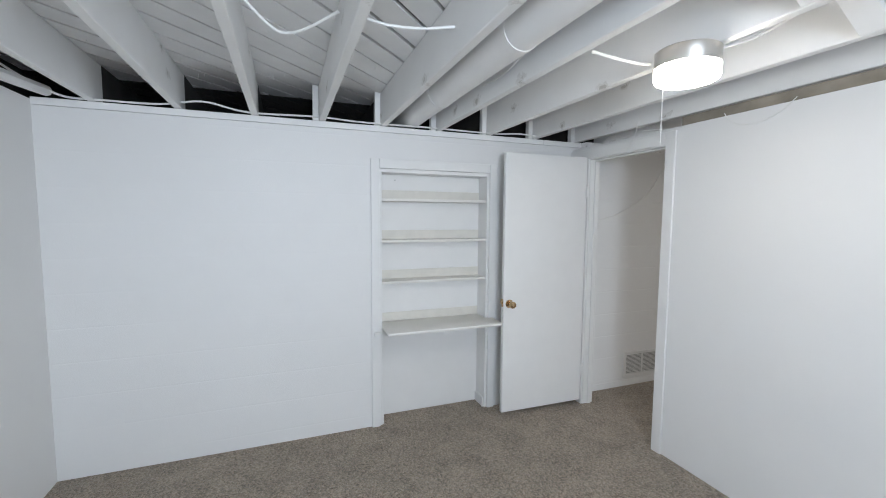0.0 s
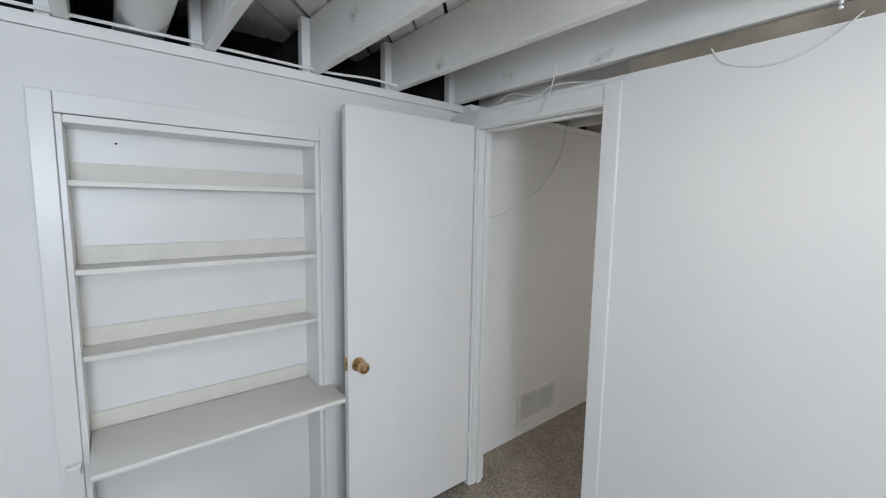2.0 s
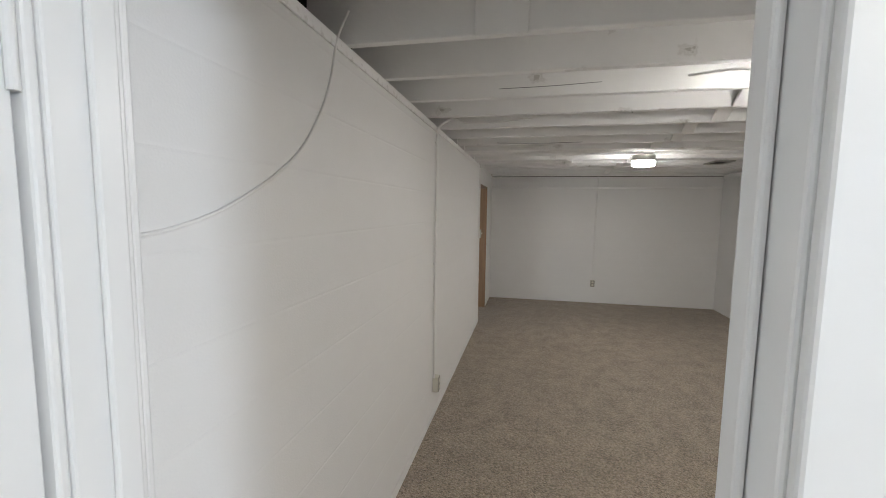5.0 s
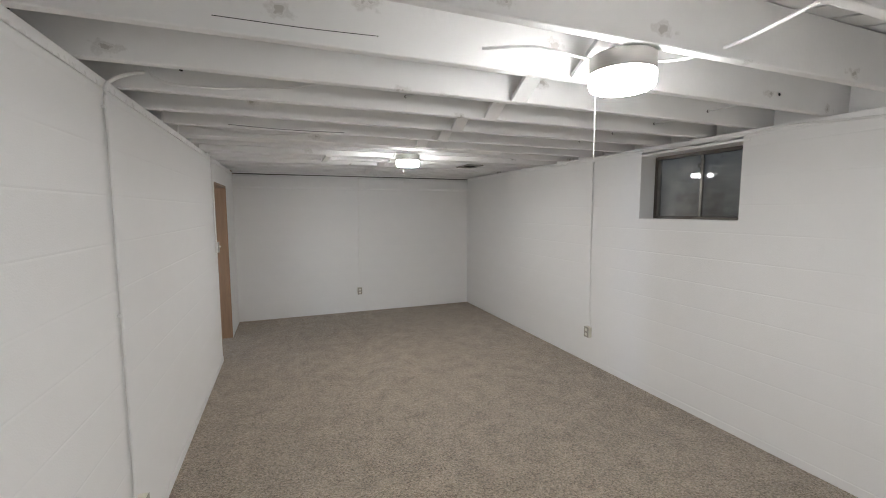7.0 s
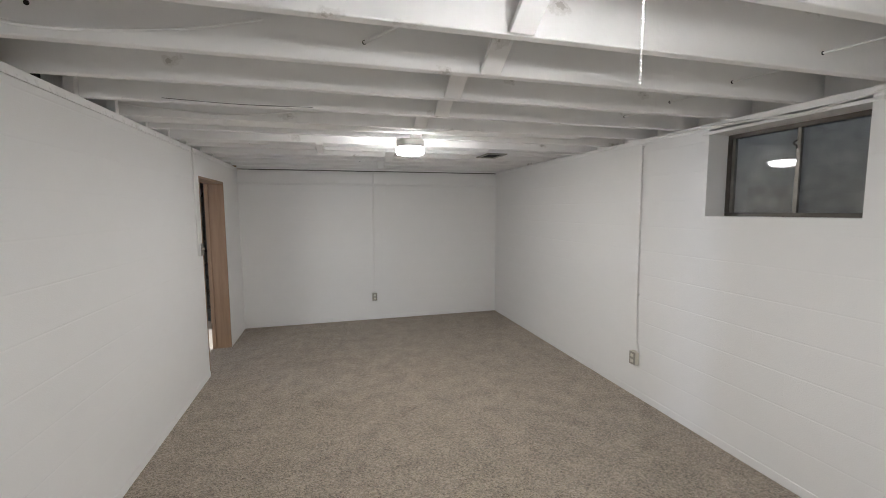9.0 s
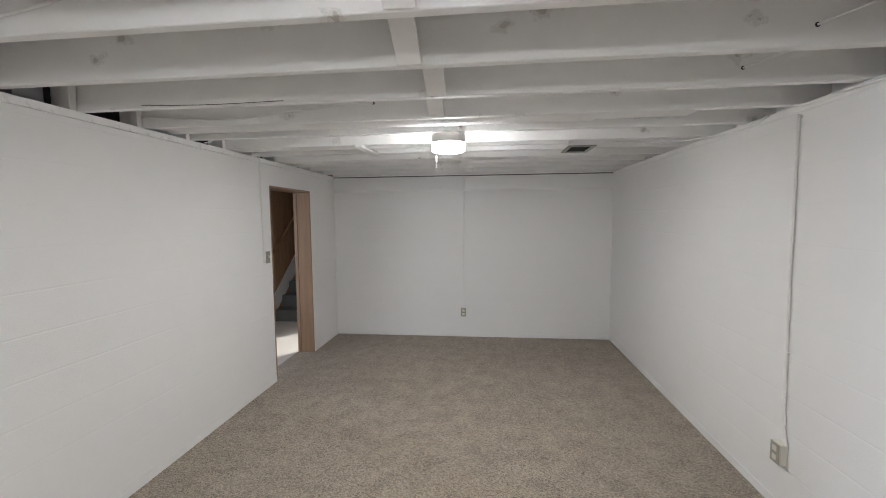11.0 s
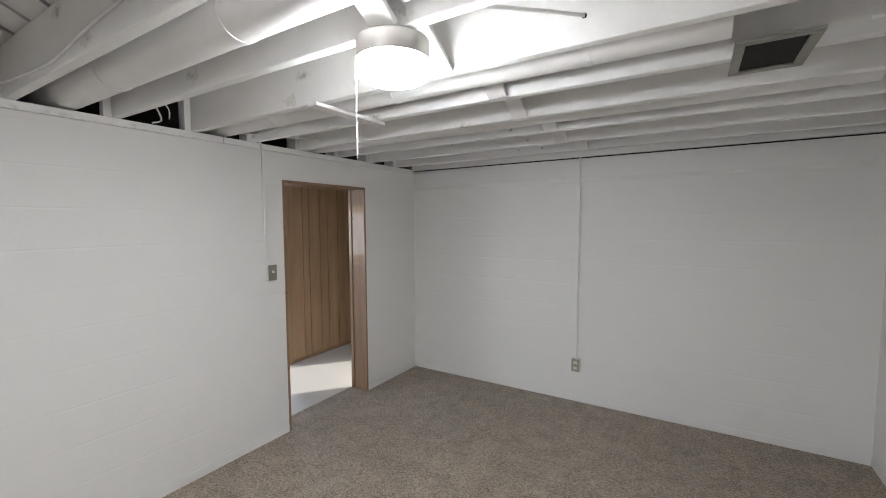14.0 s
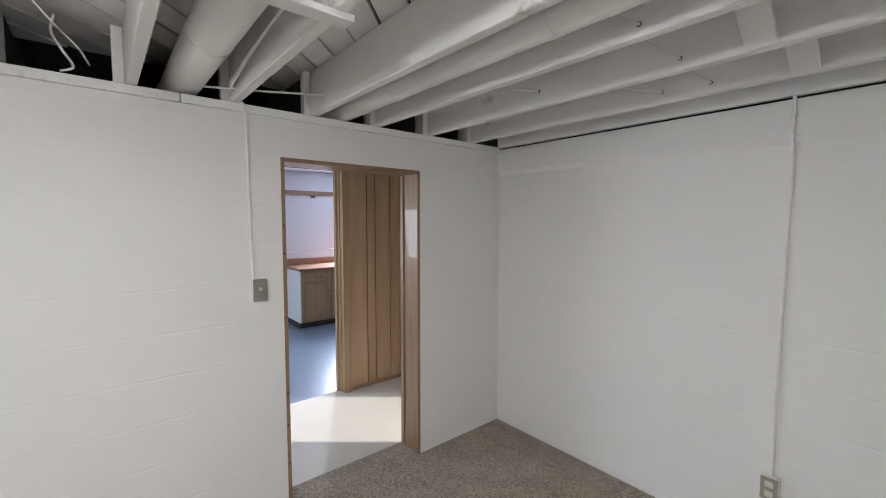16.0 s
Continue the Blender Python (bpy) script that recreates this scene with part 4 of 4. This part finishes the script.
conduit("lamp_cable", [(1.77, 1.30, 2.205), (1.66, 1.33, 2.225), (1.55, 1.38, 2.25), (1.42, 1.505, 2.27)], r=0.006, label="white cable feeding the ceiling lamp")
conduit("lamp_cable", [(1.95, 1.22, 2.20), (2.05, 1.23, 2.212), (2.13, 1.19, 2.222), (2.22, 1.09, 2.245), (2.27, 0.98, 2.28), (2.30, 0.75, 2.33)], r=0.007, label="white cable feeding the ceiling lamp")
conduit("lamp_cable", [(1.95, 3.98, 2.21), (2.10, 4.05, 2.25), (2.22, 4.2, 2.275), (2.35, 4.36, 2.29)], r=0.006, label="white cable feeding the ceiling lamp")
conduit("lamp_cable", [(1.62, -1.22, 2.20), (1.52, -1.20, 2.22), (1.46, -1.3, 2.235), (1.46, -1.52, 2.25)], r=0.007, label="white cable feeding the ceiling lamp")
for k in range(3):
    conduit("lamp_cable", [(1.70 + 0.02 * k, -1.19, 2.20), (1.74 + 0.03 * k, -1.06 + 0.02 * k, 2.26), (1.88 + 0.05 * k, -1.0, 2.31), (2.1 + 0.1 * k, -1.05 + 0.03 * k, 2.36), (2.5, -1.12, 2.40)], r=0.006, label="white cable bundled beside the lamp")
for k, dz in enumerate((0.0, 0.012)):
    conduit("joist_cable", [(-0.05, 4.79 + 0.03 * k, 2.225 + dz), (0.1, 4.75, 2.245 + dz), (0.3, 4.735, 2.25 + dz), (0.7, 4.735, 2.30), (1.2, 4.735, 2.32), (2.0, 4.735, 2.30 + dz)], r=0.006, label="white cable run beside a duct")
conduit("joist_cable", [(0.06, 4.60, 2.23), (0.12, 4.86, 2.245), (0.2, 5.1, 2.255), (0.22, 5.17, 2.26)], r=0.005, label="white cable crossing a joist bay")
conduit("joist_cable", [(-0.03, 4.15, 2.43), (-0.02, 4.14, 2.36), (0.01, 4.17, 2.29), (-0.02, 4.20, 2.24), (-0.04, 4.16, 2.22)], r=0.005, label="loose white wire hanging from the deck")
conduit("joist_cable", [(0.06, 4.10, 2.43), (0.05, 4.16, 2.36), (0.03, 4.22, 2.30), (-0.03, 4.25, 2.26)], r=0.004, label="loose white wire hanging from the deck")
conduit("plate_cable", [(0.25, -4.0, 2.30), (0.05, -3.97, 2.27), (-0.03, -3.85, 2.215), (-0.04, -3.7, 2.212), (-0.04, -3.4, 2.218), (-0.04, -3.17, 2.255), (-0.04, -2.92, 2.215), (-0.04, -2.5, 2.225), (-0.04, -2.2, 2.215), (-0.04, -1.7, 2.218), (-0.04, -1.2, 2.215), (-0.04, -0.95, 2.23), (-0.02, -0.8, 2.22)], r=0.006, label="wavy white cable laid along the wall plate")
conduit("joist_cable", [(1.12, -2.85, 2.38), (1.08, -2.76, 2.31), (1.06, -2.70, 2.295), (1.12, -2.62, 2.30), (1.24, -2.51, 2.33)], r=0.006, label="white cable looping between joists")
conduit("joist_cable", [(1.26, -2.44, 2.32), (1.27, -2.33, 2.30), (1.30, -2.2, 2.295), (1.33, -2.075, 2.31)], r=0.006, label="white cable looping between joists")
conduit("joist_cable", [(1.2, -1.64, 2.36), (1.1, -1.67, 2.30), (0.95, -1.67, 2.285), (0.75, -1.67, 2.30)], r=0.005, label="white wire along a joist")
conduit("hanging_string", [(0.66, -0.435, 2.24), (0.64, -0.434, 2.15), (0.60, -0.434, 2.07), (0.585, -0.434, 2.05)], r=0.0025, label="thin white string hanging over the door head")
conduit("partition_wire", [(0.25, -0.37, 2.15), (0.35, -0.375, 2.185), (0.5, -0.37, 2.15), (0.62, -0.375, 2.175), (0.8, -0.37, 2.15)], r=0.004, label="loose wire on the partition top")
conduit("partition_wire", [(1.25, PART_A - 0.004, 2.15), (1.285, PART_A - 0.005, 2.10), (1.36, PART_A - 0.005, 2.068), (1.45, PART_A - 0.005, 2.064), (1.54, PART_A - 0.005, 2.10), (1.60, PART_A - 0.004, 2.15)], r=0.0022, label="thin painted wire looped over the partition")
conduit("wall_cable", [(-4.395, 6.3, 1.10), (-4.395, 6.7, 1.12), (-4.395, 7.1, 1.145), (-4.395, 7.6, 1.15)], r=0.006, label="white cable along the wall above the counter")
structure("partition_filler", new_box(0.95, 2.9, -0.372, -0.35, 2.136, 2.2, bevel=0.002), BARE, "bare brown board above the partition", "board")
structure("partition_trim", new_box(2.05, 2.75, PART_A + 0.004, PART_A + 0.03, 2.137, 2.158, bevel=0.003), TIMBER, "white painted strip on the partition top", "trim")
tagged(finish("cross_strap", new_box(1.09, 1.15, 4.33, 4.83, TOP - 0.021, TOP - 0.001, bevel=0.003), TIMBER), "white painted strap board under two joists", "board")
tagged(finish("splice_board", new_box(0.48, 0.66, 0.684, 0.705, TOP - 0.012, DECK_Z - 0.02, bevel=0.003), TIMBER), "white painted splice board nailed on a joist", "board")
duct_box = thing("duct_boot", "white painted rectangular sheet metal duct", "duct", at=(2.6, 3.78, 2.3))
bm = new_box(1.95, 3.35, 3.606, 3.945, 2.255, DECK_Z - 0.006, bevel=0.004)
for v in bm.verts:
    if v.co.x > 3.3 and v.co.z > 2.35:
        v.co.x += 0.12
o = part("casing", bm, DUCT, duct_box)
o.matrix_world = Matrix()
o = part("seam", new_box(3.2, 3.206, 3.604, 3.947, 2.252, DECK_Z - 0.006), DUCT, duct_box)
o.matrix_world = Matrix()

def wire_tie(x, y, z):
    t = thing("wire_tie", "twisted white wire ends under the ceiling", "wire", "wire ties", at=(x, y, z))
    for dx in (-0.02, 0.0, 0.022):
        o = part("strand", tube([(x + dx * 0.2, y, z + 0.03), (x + dx * 0.4, y - 0.004, z + 0.008), (x + dx, y - 0.012, z - 0.02)], 0.0028, 6), CABLE, t, "", True)
        o.matrix_world = Matrix()


wire_tie(2.18, 3.87, 2.25)
wire_tie(2.2, 4.715, 2.24)
conduit("water_pipe", [(-0.03, -3.92, 2.235), (0.15, -3.92, 2.22), (0.6, -3.92, 2.185)], r=0.03, label="white painted pipe under the joists along the wall", cat="pipe")
conduit("timber_crack", [(0.5, 1.5185, 2.25), (0.77, 1.5185, 2.253), (1.02, 1.5185, 2.262)], r=0.0012, label="thin dark crack along a joist", cat="crack", mat=HOLE)
conduit("timber_crack", [(0.36, 3.1435, 2.222), (0.58, 3.1435, 2.214), (0.78, 3.1435, 2.211), (1.12, 3.1435, 2.216)], r=0.0016, label="thin dark crack along a joist", cat="crack", mat=HOLE)

# painted-over base strip of the block walls
for nm, b in (("baseboard", (EAST - 0.006, EAST - 0.0005, PART_B + 0.02, NORTH - 0.007, 0, 0.058)), ("baseboard", (0.007, EAST - 0.007, NORTH - 0.006, NORTH - 0.0005, 0, 0.058)),
              ("baseboard", (0.0005, 0.006, HALL_N + 0.002, NORTH - 0.007, 0, 0.058)), ("baseboard", (0.0005, 0.006, PART_B + 0.02, HALL_S - 0.002, 0, 0.058))):
    structure(nm, new_box(*b, bevel=0.0022), WALL, "white painted base strip", "baseboard")

# nails coming through the deck
bm = bmesh.new()
rng = random.Random(11)
for ys in (JOISTS_A, JOISTS_B):
    for a in ys[:-1]:
        for k in range(9):
            x, y, L = rng.uniform(-0.12, 0.5) if k < 6 else rng.uniform(0.5, 3.4), a + rng.uniform(0.06, 0.38), rng.uniform(0.012, 0.03)
            bmesh.ops.create_cone(bm, segments=5, radius1=0.0022, radius2=0.0014, depth=L, cap_ends=True, matrix=pose(x, y, DECK_Z - L / 2 + 0.002, rng.uniform(-12, 12), rng.uniform(-12, 12), 0))
tagged(finish("deck_nails", bm, TIMBER), "painted nail points through the deck boards", "nails", kind="stuff")

# ---- blocks of the walls ----
lay_blocks(wall_west, (WEST, NORTH, 0), -90, NORTH - PART_B, 0.092, 2.16, [(NORTH - HALL_N, NORTH - HALL_S, 0, HALL_H)])
lay_blocks(wall_east, (EAST, PART_B, 0), 90, NORTH - PART_B, 0.06, 2.17, [(WIN_S - PART_B, WIN_N - PART_B, WIN_B, 2.3)])
lay_blocks(wall_north, (EAST, NORTH, 0), 180, EAST, 0.06, 2.16)
lay_blocks(wall_shelf, (A_WEST, PART_A, 0), -90, PART_A - SOUTH, 0.092, 2.16, [(PART_A - SH_R, PART_A - SH_L, 0, SH_T)], joint=0.0005)
